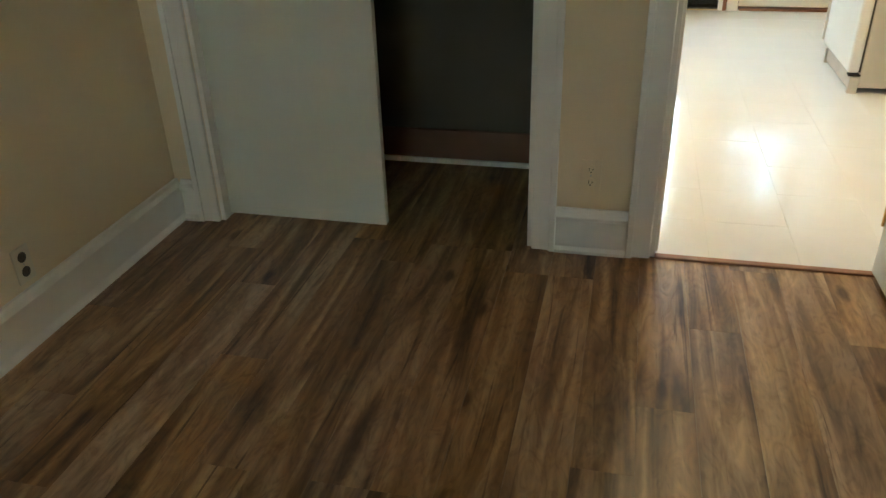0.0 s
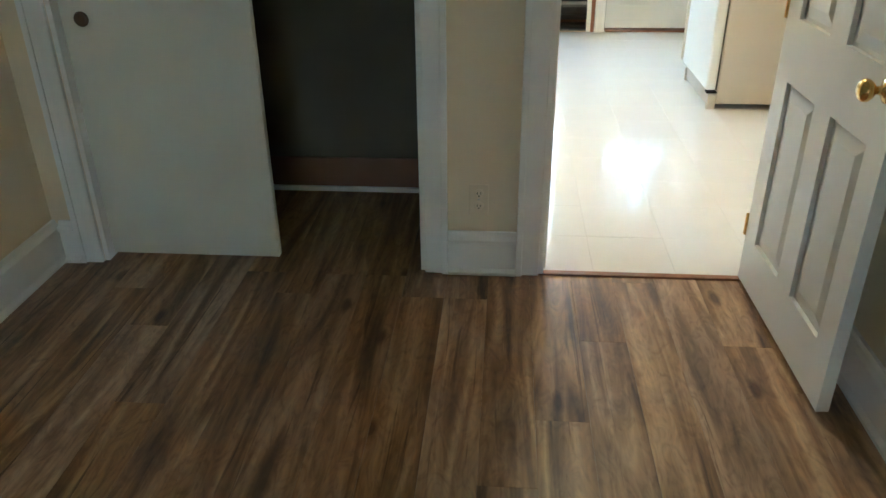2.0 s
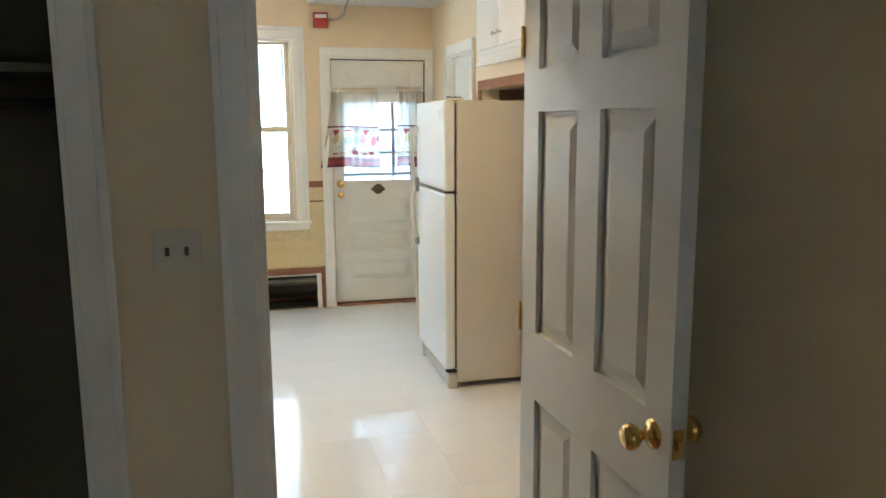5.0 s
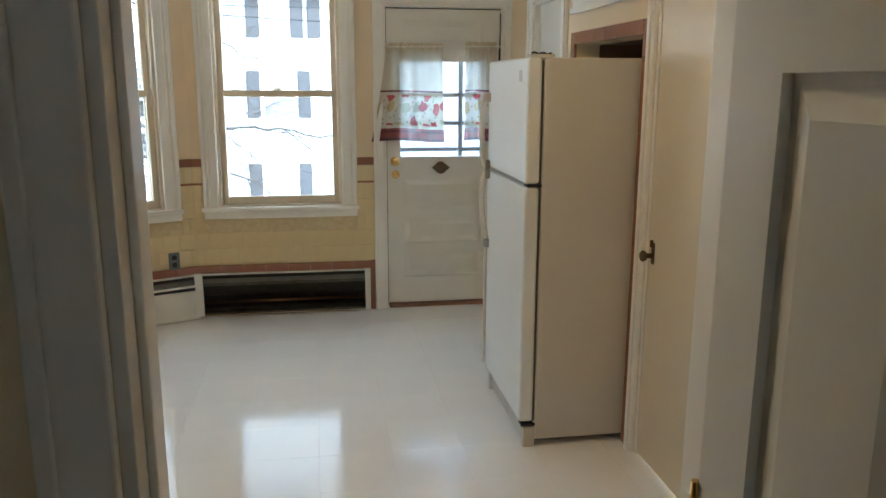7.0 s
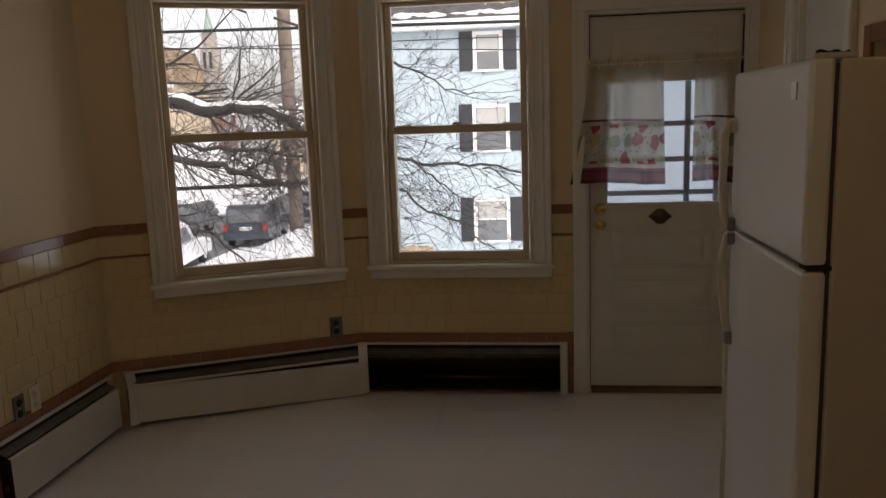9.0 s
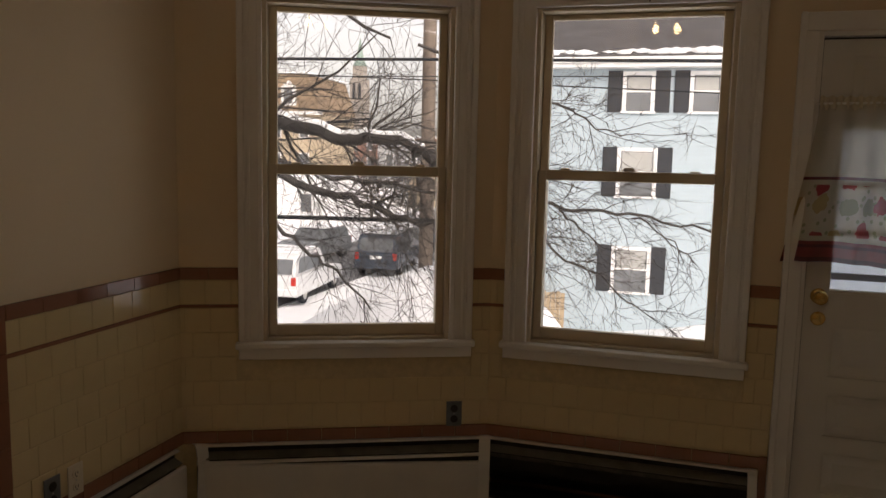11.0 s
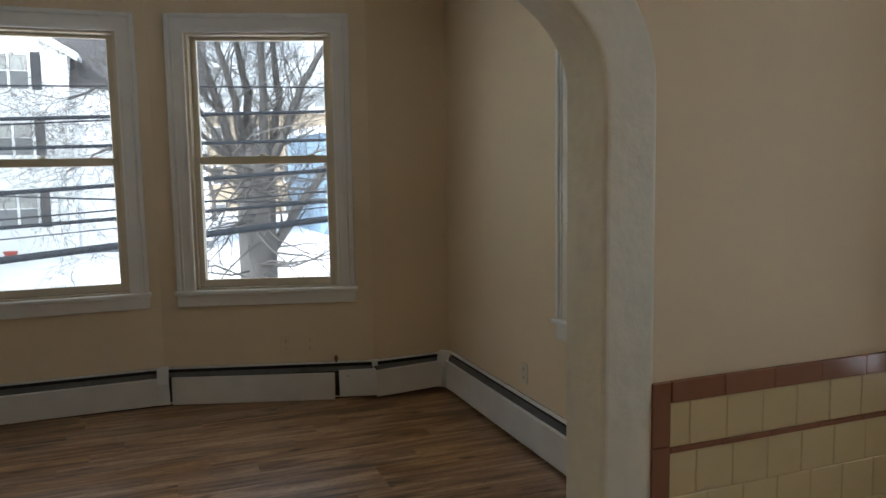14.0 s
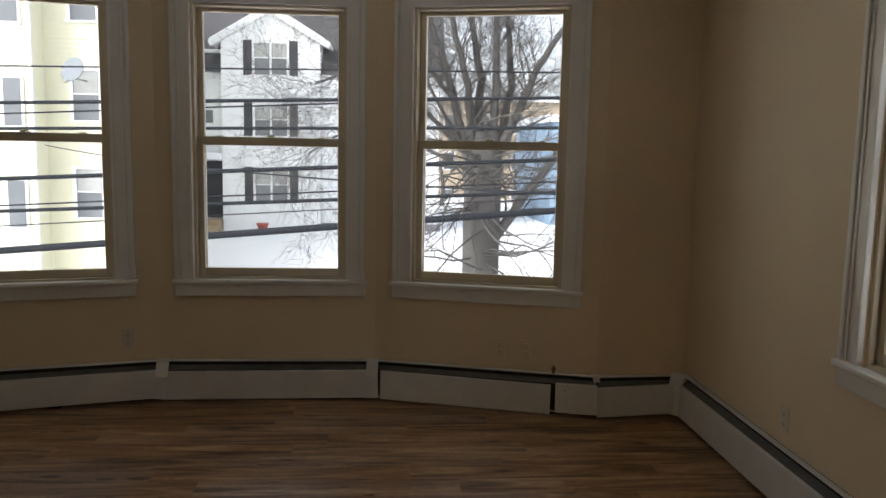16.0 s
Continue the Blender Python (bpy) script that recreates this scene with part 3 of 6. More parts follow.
# six-panel bedroom door, standing open
DW, DH = 0.765, 1.945
door_pose = pose(1.648, BED_N - 0.015, 0.012, 0, 0, -88.8)
SIX = []
for cx, pw in ((0.216, 0.232), (0.557, 0.226)):
    SIX += [(cx, 0.19, pw, 0.565), (cx, 0.945, pw, 0.590), (cx, 1.642, pw, 0.205)]
door1 = panelled_door("door_1", door_pose, DW, DH, 0.035, SIX, material=DOORWHITE, label="open white six-panel bedroom door with brass knob")
knob(door1, DW - 0.06, 0.90, 0.035, BRASS, "polished brass door knob")
part("latch_plate", boxes((DW - 0.0005, DW + 0.002, -0.012, 0.012, 0.87, 0.93), (DW + 0.002, DW + 0.012, -0.006, 0.006, 0.89, 0.91), bevel=0.0008), BRASS, door1)
for hz in (0.22, 0.97, 1.72):
    part("hinge", turned([(-0.04, 0.006), (0.04, 0.006)], "z", 10), BRASS, door1, m=pose(-0.004, -0.02, hz))

# closet sliding door
cd = thing("closet_door", pose(-0.800, 3.365, 0.012), "flat cream sliding closet door, half open", "door", kind="structure")
part("door_leaf", boxes((0, 0.710, -0.017, 0.017, 0, 1.945), bevel=0.003), CLOSETDOOR, cd)
part("finger_pull", turned([(0.0, 0.026), (-0.003, 0.026), (-0.003, 0.02), (-0.001, 0.019), (-0.001, 0.001)], "y", 20), OLDBRASS, cd, "recessed bronze finger pull", pose(0.118, -0.0172, 0.90))
structure("closet_head_track", boxes((CL_L, CL_R, 3.33, 3.40, 1.950, 1.966)), WHITE, "white closet door head track", "trim")
part("shelf", boxes((-0.94, 0.605, 3.62, 4.055, 1.66, 1.685), bevel=0.003), CLOSETWALL, tagged(thing("closet_shelf", pose(0, 0, 0), "dark brown grey closet shelf with a hanging rail below", "shelf")))
clrod = tagged(part("closet_rail", tube([(-0.945, 3.72, 1.58), (0.605, 3.72, 1.58)], 0.016, 12), IRON), "dark metal closet hanging rail", "rail")
structure("baseboard_closet", boxes((BED_W, 0.605, 4.043, 4.0595, 0.0, 0.16), bevel=0.003), BROWNBASE_SHADE, "brown stained closet baseboard", "baseboard")
structure("baseboard_closet_shoe", boxes((BED_W, 0.605, 4.025, 4.0428, 0.0, 0.025), bevel=0.006), WHITE, "white quarter round along the closet floor", "baseboard")

# door in the bedroom's east wall
bed_east = run((BED_E, BED_N), (BED_E, BED_S))[0]
df3 = casing_set("door_frame_3", bed_east, 1.437, 2.19, 1.98, 0.181, 0.12, "wide white painted casing round the side door", stop=False, lining=False)
for x0, x1 in ((1.257, 1.338), (2.290, 2.370)):
    part("outer_moulding", prism([(x0 + 0.002, -0.0205), (x1, -0.0205), (x1, -0.026), (x1 - 0.008, -0.032), (x0 + 0.03, -0.036), (x0 + 0.012, -0.044), (x0 + 0.002, -0.044)] if x0 < 2 else [(x0, -0.0205), (x1 - 0.002, -0.0205), (x1 - 0.002, -0.044), (x1 - 0.012, -0.044), (x1 - 0.03, -0.036), (x0 + 0.008, -0.032), (x0, -0.026)], "z", 0.0, 1.98), WHITE, df3)
# Jamb strips carry the shade of the narrow door gap as brown colour.
for x0, x1 in ((1.4371, 1.4415), (2.1855, 2.1899)):
    part("jamb", boxes((x0, x1, 0.001, 0.119, 0.0, 1.979)), BROWNBASE_SHADE, df3, "jamb coloured dark for the shade in the gap")
d3 = thing("door_3", bed_east @ pose(1.468, 0.0, 0.012), "white painted side door standing slightly ajar", "door", kind="structure")
part("door_leaf", boxes((0.0, 0.712, -0.012, 0.023, 0, 1.945), bevel=0.003), DOORWHITE, d3)
for hz in (0.25, 1.722):
    hb = part("hinge", boxes((0.001, 0.022, -0.0155, -0.0122, hz - 0.042, hz + 0.042), (-0.031, -0.009, -0.008, -0.004, hz - 0.042, hz + 0.042), bevel=0.001), DOORWHITE, d3, "painted-over butt hinge")
    for k in range(5):
        part("knuckle", turned([(hz - 0.041 + 0.0166 * k, 0.0075), (hz - 0.0265 + 0.0166 * k, 0.0075)], "z", 12), DOORWHITE if k % 2 else STEEL, hb, m=pose(-0.006, -0.014, 0))
wall("wall_side_room_east", (2.9, 3.2), (2.9, 0.3), thick=0.1, material=CREAM)
wall("wall_side_room_north", (1.92, 3.2), (2.9, 3.2), thick=0.1, material=CREAM)
wall("wall_side_room_south", (2.9, 0.3), (1.92, 0.3), thick=0.1, material=CREAM)
structure("floor_side_room", boxes((1.9, 3.0, 0.2, 3.3, -0.12, -0.006)), SUBFLOOR, "dark floor of the side room", "floor")
structure("ceiling_side_room", boxes((1.951, 3.0, 0.2, 3.3, CEILING + 0.01, CEILING + 0.1)), CEIL, "ceiling of the side room", "ceiling")


# baseboards of the bedroom: tall board, cap and shoe
def baseboard(name, p, q, label="white moulded baseboard with a shoe strip"):
    m, n = run(p, q)
    prof = [(0, 0), (-0.030, 0), (-0.030, 0.012), (-0.018, 0.024), (-0.018, 0.128), (-0.030, 0.136), (-0.030, 0.146), (-0.016, 0.158), (-0.012, 0.172), (0, 0.172)]
    structure(name, prism(prof, "x", 0, n), WHITE, label, "baseboard", m)


baseboard("baseboard_west", (BED_W, BED_S), (BED_W, BED_N))
baseboard("baseboard_north_corner", (BED_W + 0.031, BED_N), (CL_L - 0.086, BED_N))
baseboard("baseboard_north", (CL_R + 0.086, BED_N), (DOOR_L - 0.086, BED_N))
baseboard("baseboard_north_east", (DOOR_R + 0.086, BED_N), (BED_E - 0.031, BED_N))
baseboard("baseboard_east", (BED_E, BED_N), (BED_E, BED_N - 1.255))
structure("threshold", boxes((DOOR_L + 0.019, DOOR_R - 0.019, 3.288, 3.318, -0.005, 0.008), bevel=0.004), STRIP, "reddish wooden threshold strip", "trim")


# ---- kitchen: back door, curtain, storm door ----
kit_north = pose(0, KIT_N, 0)
casing_set("door_frame_4", kit_north, 1.585, 2.395, 2.045, 0.070, 0.18, "white painted casing round the back door", both=False, stop=False)
d2 = panelled_door("door_2", pose(1.604, KIT_N + 0.055, 0.018), 0.772, 2.007, 0.04,
                   [(0.38, 0.195, 0.54, 0.175), (0.38, 0.435, 0.54, 0.18), (0.38, 0.68, 0.54, 0.21), (0.38, 1.76, 0.54, 0.175)],
                   [(0.385, 1.02, 0.60, 0.655)], material=DOORWHITE, label="white panelled back door with a curtained pane", depth=0.010)
knob(d2, 0.057, 1.005, 0.04, BRASS, "polished brass door knob")
part("deadbolt", turned([(0, 0.028), (-0.008, 0.028), (-0.014, 0.022), (-0.016, 0.004)], "y", 20), BRASS, d2, "brass deadbolt rose", pose(0.060, -0.02, 0.915))
eye = turned([(0, 0.042), (-0.006, 0.042), (-0.013, 0.03), (-0.016, 0.008), (-0.022, 0.006)], "y", 24)
for v in eye.verts:
    v.co.x *= 1.0 + 0.5 * max(0.0, 1 - abs(v.co.z) / 0.02) if abs(v.co.x) > 0.028 else 1.0
part("bell_plate", eye, OLDBRASS, d2, "dark bronze eye-shaped bell plate", pose(0.372, -0.02, 0.958))
# Thin dark strips draw the shaded gap at the leaf's left and top.
part("weatherstrip", boxes((0.0, 0.005, -0.0225, -0.0205, 0.012, 2.006), (0.0051, 0.772, -0.0225, -0.0205, 2.0, 2.006)), IRON, d2, "dark strip standing for the shaded gap at the door edge")
part("closer_rod", tube([(0.772, -0.03, 1.98), (0.772, -0.03, 1.5)], 0.006, 8), IRON, d2, "black sliding bolt rod")
part("bolt_case", boxes((0.763, 0.781, -0.04, -0.02, 1.60, 1.75), bevel=0.003), IRON, d2)
structure("door_sill_2", boxes((1.614, 2.376, KIT_N, KIT_N + 0.17, 0.0, 0.016), bevel=0.004), STRIP, "worn wooden sill under the back door", "trim")

storm = thing("storm_door", pose(1.615, KIT_N + 0.15, 0.018), "grey aluminium storm door with cross bars", "door", kind="structure")
ALU = mat("dull_aluminium", (0.42, 0.45, 0.50), 0.45, metal=0.6)
part("storm_frame", boxes((0, 0.07, -0.012, 0.012, 0, 2.0), (0.655, 0.76, -0.012, 0.012, 0, 2.0), (0.07, 0.69, -0.012, 0.012, 1.93, 2.0), (0.07, 0.69, -0.012, 0.012, 0, 0.3), bevel=0.003), ALU, storm)
for bz in (1.06, 1.24, 1.43, 0.62):
    part("cross_bar", boxes((0.07, 0.69, -0.009, 0.009, bz, bz + 0.028), bevel=0.003), ALU, storm)
# Pale translucent material that stands for the even brightness outdoors.
def outside_glow_mat():
    m = bpy.data.materials.new("pale_outside_glow")
    m.use_nodes = True
    n, l = m.node_tree.nodes, m.node_tree.links
    tl, mx = n.new("ShaderNodeBsdfTranslucent"), n.new("ShaderNodeMixShader")
    no = n.new("ShaderNodeTexNoise")
    no.inputs["Scale"].default_value = 5.0
    cr = n.new("ShaderNodeValToRGB")
    cr.color_ramp.elements[0].color, cr.color_ramp.elements[1].color = (0.76, 0.82, 0.88, 1), (0.84, 0.88, 0.92, 1)
    l.new(no.outputs["Fac"], cr.inputs["Fac"])
    l.new(cr.outputs["Color"], tl.inputs[0])
    n["Principled BSDF"].inputs["Base Color"].default_value = (0.7, 0.74, 0.78, 1)
    n["Principled BSDF"].inputs["Roughness"].default_value = 0.3
    mx.inputs[0].default_value = 0.8
    l.new(n["Principled BSDF"].outputs[0], mx.inputs[1])
    l.new(tl.outputs[0], mx.inputs[2])
    l.new(mx.outputs[0], n["Material Output"].inputs[0])
    return m


# Pane added so the storm door shows an evenly bright outside.
part("storm_pane", boxes((0.07, 0.655, 0.0095, 0.0115, 0.30, 1.93)), outside_glow_mat(), storm, "added pale pane standing for the bright outside")
part("stile", boxes((0.50, 0.53, -0.011, 0.011, 0.30, 1.93), bevel=0.003), ALU, storm)


def curtain_mat():
    m = bpy.data.materials.new("fruit_print_curtain")
    m.use_nodes = True
    n, l = m.node_tree.nodes, m.node_tree.links
    b = n["Principled BSDF"]
    b.inputs["Roughness"].default_value = 0.9
    tc, sp = n.new("ShaderNodeTexCoord"), n.new("ShaderNodeSeparateXYZ")
    l.new(tc.outputs["UV"], sp.inputs[0])
    r = n.new("ShaderNodeValToRGB")
    r.color_ramp.interpolation = "CONSTANT"
    cream, red, dark = (0.66, 0.58, 0.44, 1), (0.30, 0.05, 0.05, 1), (0.15, 0.03, 0.035, 1)
    e = r.color_ramp.elements
    e[0].position, e[0].color = 0.0, dark
    e[1].position, e[1].color = 0.03, red
    for p, c in ((0.09, dark), (0.11, red), (0.135, cream), (0.53, dark), (0.55, cream)):
        x = e.new(p)
        x.color = c
    l.new(sp.outputs["Y"], r.inputs["Fac"])
    # fruit: scattered round cells in a band
    mp = n.new("ShaderNodeMapping")
    mp.inputs["Scale"].default_value = (5.6, 5.6, 1)
    l.new(tc.outputs["UV"], mp.inputs["Vector"])
    vo = n.new("ShaderNodeTexVoronoi")
    vo.voronoi_dimensions = "2D"
    vo.inputs["Scale"].default_value, vo.inputs["Randomness"].default_value = 1.0, 0.75
    wob, wadd, wsc = n.new("ShaderNodeTexNoise"), n.new("ShaderNodeVectorMath"), n.new("ShaderNodeVectorMath")
    wob.inputs["Scale"].default_value, wob.inputs["Detail"].default_value = 2.6, 2
    wsc.operation, wsc.inputs["Scale"].default_value = "SCALE", 0.55
    l.new(mp.outputs[0], wob.inputs["Vector"])
    l.new(wob.outputs["Color"], wsc.inputs[0])
    l.new(mp.outputs[0], wadd.inputs[0])
    l.new(wsc.outputs[0], wadd.inputs[1])
    l.new(wadd.outputs[0], vo.inputs["Vector"])
    dot = n.new("ShaderNodeMath")
    dot.operation, dot.inputs[1].default_value = "LESS_THAN", 0.33
    l.new(vo.outputs["Distance"], dot.inputs[0])
    band = n.new("ShaderNodeMath")
    band.operation, band.inputs[1].default_value, band.inputs[2].default_value = "COMPARE", 0.335, 0.165
    l.new(sp.outputs["Y"], band.inputs[0])
    mask = n.new("ShaderNodeMath")
    mask.operation = "MULTIPLY"
    l.new(dot.outputs[0], mask.inputs[0])
    l.new(band.outputs[0], mask.inputs[1])
    fr = n.new("ShaderNodeValToRGB")
    fr.color_ramp.interpolation = "CONSTANT"
    f = fr.color_ramp.elements
    f[0].position, f[0].color = 0.0, (0.40, 0.045, 0.05, 1)
    f[1].position, f[1].color = 0.50, (0.52, 0.38, 0.17, 1)
    for p, c in ((0.60, (0.46, 0.09, 0.08, 1)), (0.93, (0.34, 0.33, 0.18, 1))):
        x = f.new(p)
        x.color = c
    sc = n.new("ShaderNodeSeparateXYZ")
    l.new(vo.outputs["Color"], sc.inputs[0])
    l.new(sc.outputs["X"], fr.inputs["Fac"])
    # small leaves between the fruit
    v2 = n.new("ShaderNodeTexVoronoi")
    v2.voronoi_dimensions = "2D"
    v2.inputs["Scale"].default_value = 13
    l.new(tc.outputs["UV"], v2.inputs["Vector"])
    d2 = n.new("ShaderNodeMath")
    d2.operation, d2.inputs[1].default_value = "LESS_THAN", 0.17
    l.new(v2.outputs["Distance"], d2.inputs[0])
    m2 = n.new("ShaderNodeMath")
    m2.operation = "MULTIPLY"
    l.new(d2.outputs[0], m2.inputs[0])
    l.new(band.outputs[0], m2.inputs[1])
    mixa, mixb = n.new("ShaderNodeMixRGB"), n.new("ShaderNodeMixRGB")
    l.new(m2.outputs[0], mixa.inputs["Fac"])
    l.new(r.outputs["Color"], mixa.inputs["Color1"])
    mixa.inputs["Color2"].default_value = (0.38, 0.37, 0.22, 1)
    l.new(mask.outputs[0], mixb.inputs["Fac"])
    l.new(mixa.outputs["Color"], mixb.inputs["Color1"])
    l.new(fr.outputs["Color"], mixb.inputs["Color2"])
    l.new(mixb.outputs["Color"], b.inputs["Base Color"])
    tl, mx = n.new("ShaderNodeBsdfTranslucent"), n.new("ShaderNodeMixShader")
    l.new(mixb.outputs["Color"], tl.inputs[0])
    mx.inputs[0].default_value = 0.62
    l.new(b.outputs[0], mx.inputs[1])
    l.new(tl.outputs[0], mx.inputs[2])
    # thin weave that lets a little of the pane show
    tr, sheer = n.new("ShaderNodeBsdfTransparent"), n.new("ShaderNodeMixShader")
    sheer.inputs[0].default_value = 0.14
    l.new(mx.outputs[0], sheer.inputs[1])
    l.new(tr.outputs[0], sheer.inputs[2])
    l.new(sheer.outputs[0], n["Material Output"].inputs[0])
    return m


CLOTH = curtain_mat()
SHEER = mat("cream_curtain_heading", (0.66, 0.58, 0.42), 0.9, vary=0.1, scale=40)


def cafe_curtain(name, x0, x1, flare0, flare1, z_top, z_bot, folds, label):
    t = thing(name, pose(0, KIT_N - 0.012, 0), label, "curtain", "cafe curtains on the back door")
    me = bpy.data.meshes.new("cloth")
    nx, nz = 60, 26
    vs, fs, uv = [], [], []
    for j in range(nz + 1):
        v = j / nz
        for i in range(nx + 1):
            u = i / nx
            k = (1 - v) ** 1.3
            x = (x0 + (x1 - x0) * u) * (1 - k) + (flare0 + (flare1 - flare0) * u) * k
            amp = 0.006 + 0.010 * (1 - v)
            y = -0.018 + amp * math.sin(u * folds * 2 * math.pi) + 0.004 * math.sin(u * 31 + v * 4)
            vs.append((x, y, z_bot + (z_top - z_bot) * v + 0.008 * math.sin(u * 5.0) * (1 - v)))
            uv.append((u * (flare1 - flare0) / 0.47, v))
    for j in range(nz):
        for i in range(nx):
            a = j * (nx + 1) + i
            fs.append((a, a + 1, a + nx + 2, a + nx + 1))
    me.from_pydata(vs, [], fs)
    lay = me.uv_layers.new()
    for lp in me.loops:
        lay.data[lp.index].uv = uv[lp.vertex_index]
    for p in me.polygons:
        p.use_smooth = True
    me.materials.append(CLOTH)
    ob = new("cloth", me)
    ob.parent = t
    bm = bmesh.new()
    rows = []
    for dz, d in ((-0.014, 0.016), (0.0, 0.020), (0.034, 0.014)):
        rows.append([bm.verts.new((x0 + (x1 - x0) * k / 80, -d - 0.006 * math.sin(k * 1.3) - 0.003 * math.sin(k * 0.7), z_top + dz + 0.004 * math.sin(k * 0.9))) for k in range(81)])
    for a, c in zip(rows, rows[1:]):
        for k in range(80):
            bm.faces.new((a[k], a[k + 1], c[k + 1], c[k])).smooth = True
    part("ruffle", bm, SHEER, t, "gathered cream heading")
    return t


cafe_curtain("cafe_curtain", 1.60, 1.975, 1.50, 1.99, 1.765, 1.16, 3.5, "cream cafe curtain printed with red fruit")
cafe_curtain("cafe_curtain", 2.13, 2.34, 2.125, 2.36, 1.775, 1.16, 3.0, "gathered cafe curtain with fruit border beside its pair")
tagged(part("curtain_rod", tube([(1.59, KIT_N - 0.028, 1.772), (2.37, KIT_N - 0.028, 1.782)], 0.005, 8), WHITE), "thin white cafe curtain rod", "curtain rod")

# ---- kitchen: east wall ----
kit_east = run((KIT_E, KIT_N), (KIT_E, 3.46))[0]
casing_set("door_frame_5", kit_east, KIT_N - 7.03, KIT_N - 6.46, 2.01, 0.075, 0.12, "white painted casing round the narrow door", both=False, stop=False)
d6 = thing("door_6", kit_east @ pose(KIT_N - 7.03 + 0.02, 0.03, 0.012), "narrow white closet door, shut", "door", kind="structure")
part("door_leaf", boxes((0, 0.53, 0, 0.035, 0, 1.98), bevel=0.002), DOORWHITE, d6)
part("handle", boxes((0.015, 0.04, -0.022, 0.0, 1.55, 1.70), bevel=0.005), IRON, d6, "black iron pull handle")
casing_set("door_frame_6", kit_east, KIT_N - PAN1, KIT_N - PAN0, 2.02, 0.045, 0.12, "white painted pantry door casing", both=False, stop=False)
d5 = thing("door_5", kit_east @ pose(KIT_N - PAN1 + 0.02, 0.004, 0.012), "flat cream pantry door, shut, with bronze knob", "door", kind="structure")
part("door_leaf", boxes((0, 0.70, 0, 0.035, 0, 1.985), bevel=0.002), mat("cream_gloss_door_paint", (0.67, 0.58, 0.43), 0.3, vary=0.03, scale=2), d5)
part("knob_rose", boxes((0.032, 0.058, -0.004, 0.0, 0.828, 0.915), bevel=0.002), OLDBRASS, d5)
kb = turned([(0, 0.011), (-0.025, 0.010), (-0.03, 0.018), (-0.04, 0.023), (-0.049, 0.017), (-0.051, 0.003)], "y", 20)
part("knob", kb, OLDBRASS, d5, "aged bronze oval knob", pose(0.045, -0.003, 0.862))
part("thumb_turn", boxes((0.041, 0.049, -0.016, -0.004, 0.897, 0.925), bevel=0.002), OLDBRASS, d5)

cab = thing("wall_cabinet", kit_east @ pose(KIT_N - 6.27, 0, 0), "white built-in cabinet over the fridge alcove", "cabinet")
part("face_frame", boxes((0, 0.93, -0.02, 0.0, 1.885, 2.43), bevel=0.002), WHITE, cab)
part("moulding", boxes((0, 0.93, -0.034, -0.021, 1.875, 1.905), (0, 0.93, -0.028, -0.021, 1.94, 1.952), bevel=0.003), WHITE, cab)
for cx in (0.03, 0.475):
    dr = part("cabinet_door", boxes((cx, cx + 0.425, -0.038, -0.0205, 1.975, 2.40), bevel=0.004), WHITE, cab)
    part("knob", turned([(0, 0.008), (-0.014, 0.006), (-0.02, 0.014), (-0.028, 0.012), (-0.03, 0.003)], "y", 14), STEEL, dr, "small chrome knob", pose(cx + (0.385 if cx < 0.1 else 0.04), -0.038, 2.05))


# ---- tiles ----
TILE_MESHES = {}


def tile_mesh(w, h, t, material, edge=0.0022):
    key = (round(w, 3), round(h, 3), t, material.name)
    if key not in TILE_MESHES:
        w, h = key[:2]
        bm = bmesh.new()
        a = [bm.verts.new(c) for c in ((0, 0, 0), (w, 0, 0), (w, 0, h), (0, 0, h))]
        b = [bm.verts.new(c) for c in ((0, -t * 0.6, 0), (w, -t * 0.6, 0), (w, -t * 0.6, h), (0, -t * 0.6, h))]
        e = min(0.001 if material is ROSE else edge, w / 4, h / 4)
        c = [bm.verts.new(v) for v in ((e, -t, e), (w - e, -t, e), (w - e, -t, h - e), (e, -t, h - e))]
        for p, q in ((a, b), (b, c)):
            for i in range(4):
                bm.faces.new((p[i], p[(i + 1) % 4], q[(i + 1) % 4], q[i]))
        bm.faces.new(c)
        bmesh.ops.recalc_face_normals(bm, faces=bm.faces)
        TILE_MESHES[key] = mesh_of("tile", bm, material)
    return TILE_MESHES[key]


tile_random = random.Random(7)


def lay(parent, m, x, z, w, h, t, material, name="tile"):
    ob = new(name, tile_mesh(w, h, t, material))
    ob.parent = parent
    ob.matrix_local = m @ pose(x, -0.0022 + tile_random.uniform(-0.0004, 0.0004), z, tile_random.uniform(-0.35, 0.35), 0, tile_random.uniform(-0.35, 0.35))
    return ob


SIZE, GAP = 0.106, 0.0015


def course(parent, m, x0, x1, z, h, shift, block=()):
    """One row of tiles from x0 to x1, cut round blocks (x0, x1, z0, z1)."""
    free = [(x0, x1)]
    for b in block:
        if b[2] < z + h - 0.01 and b[3] > z + 0.01:
            free = [p for a, c in free for p in ((a, min(c, b[0])), (max(a, b[1]), c)) if p[1] - p[0] > 0.012]
    for a, c in free:
        k = math.floor((a - shift) / SIZE)
        x = shift + k * SIZE
        while x < c:
            lo, hi = max(x, a), min(x + SIZE, c)
            if hi - lo > 0.010:
                lay(parent, m, lo + GAP / 2, z + GAP / 2, hi - lo - GAP, h - GAP, 0.0035, TILE)
            x += SIZE


def strip(parent, m, x0, x1, z, h, t, name="trim_tile"):
    n = max(1, round((x1 - x0) / 0.152))
    w = (x1 - x0) / n
    for k in range(n):
        lay(parent, m, x0 + k * w + 0.0008, z, w - 0.0016, h, t, ROSE, name)


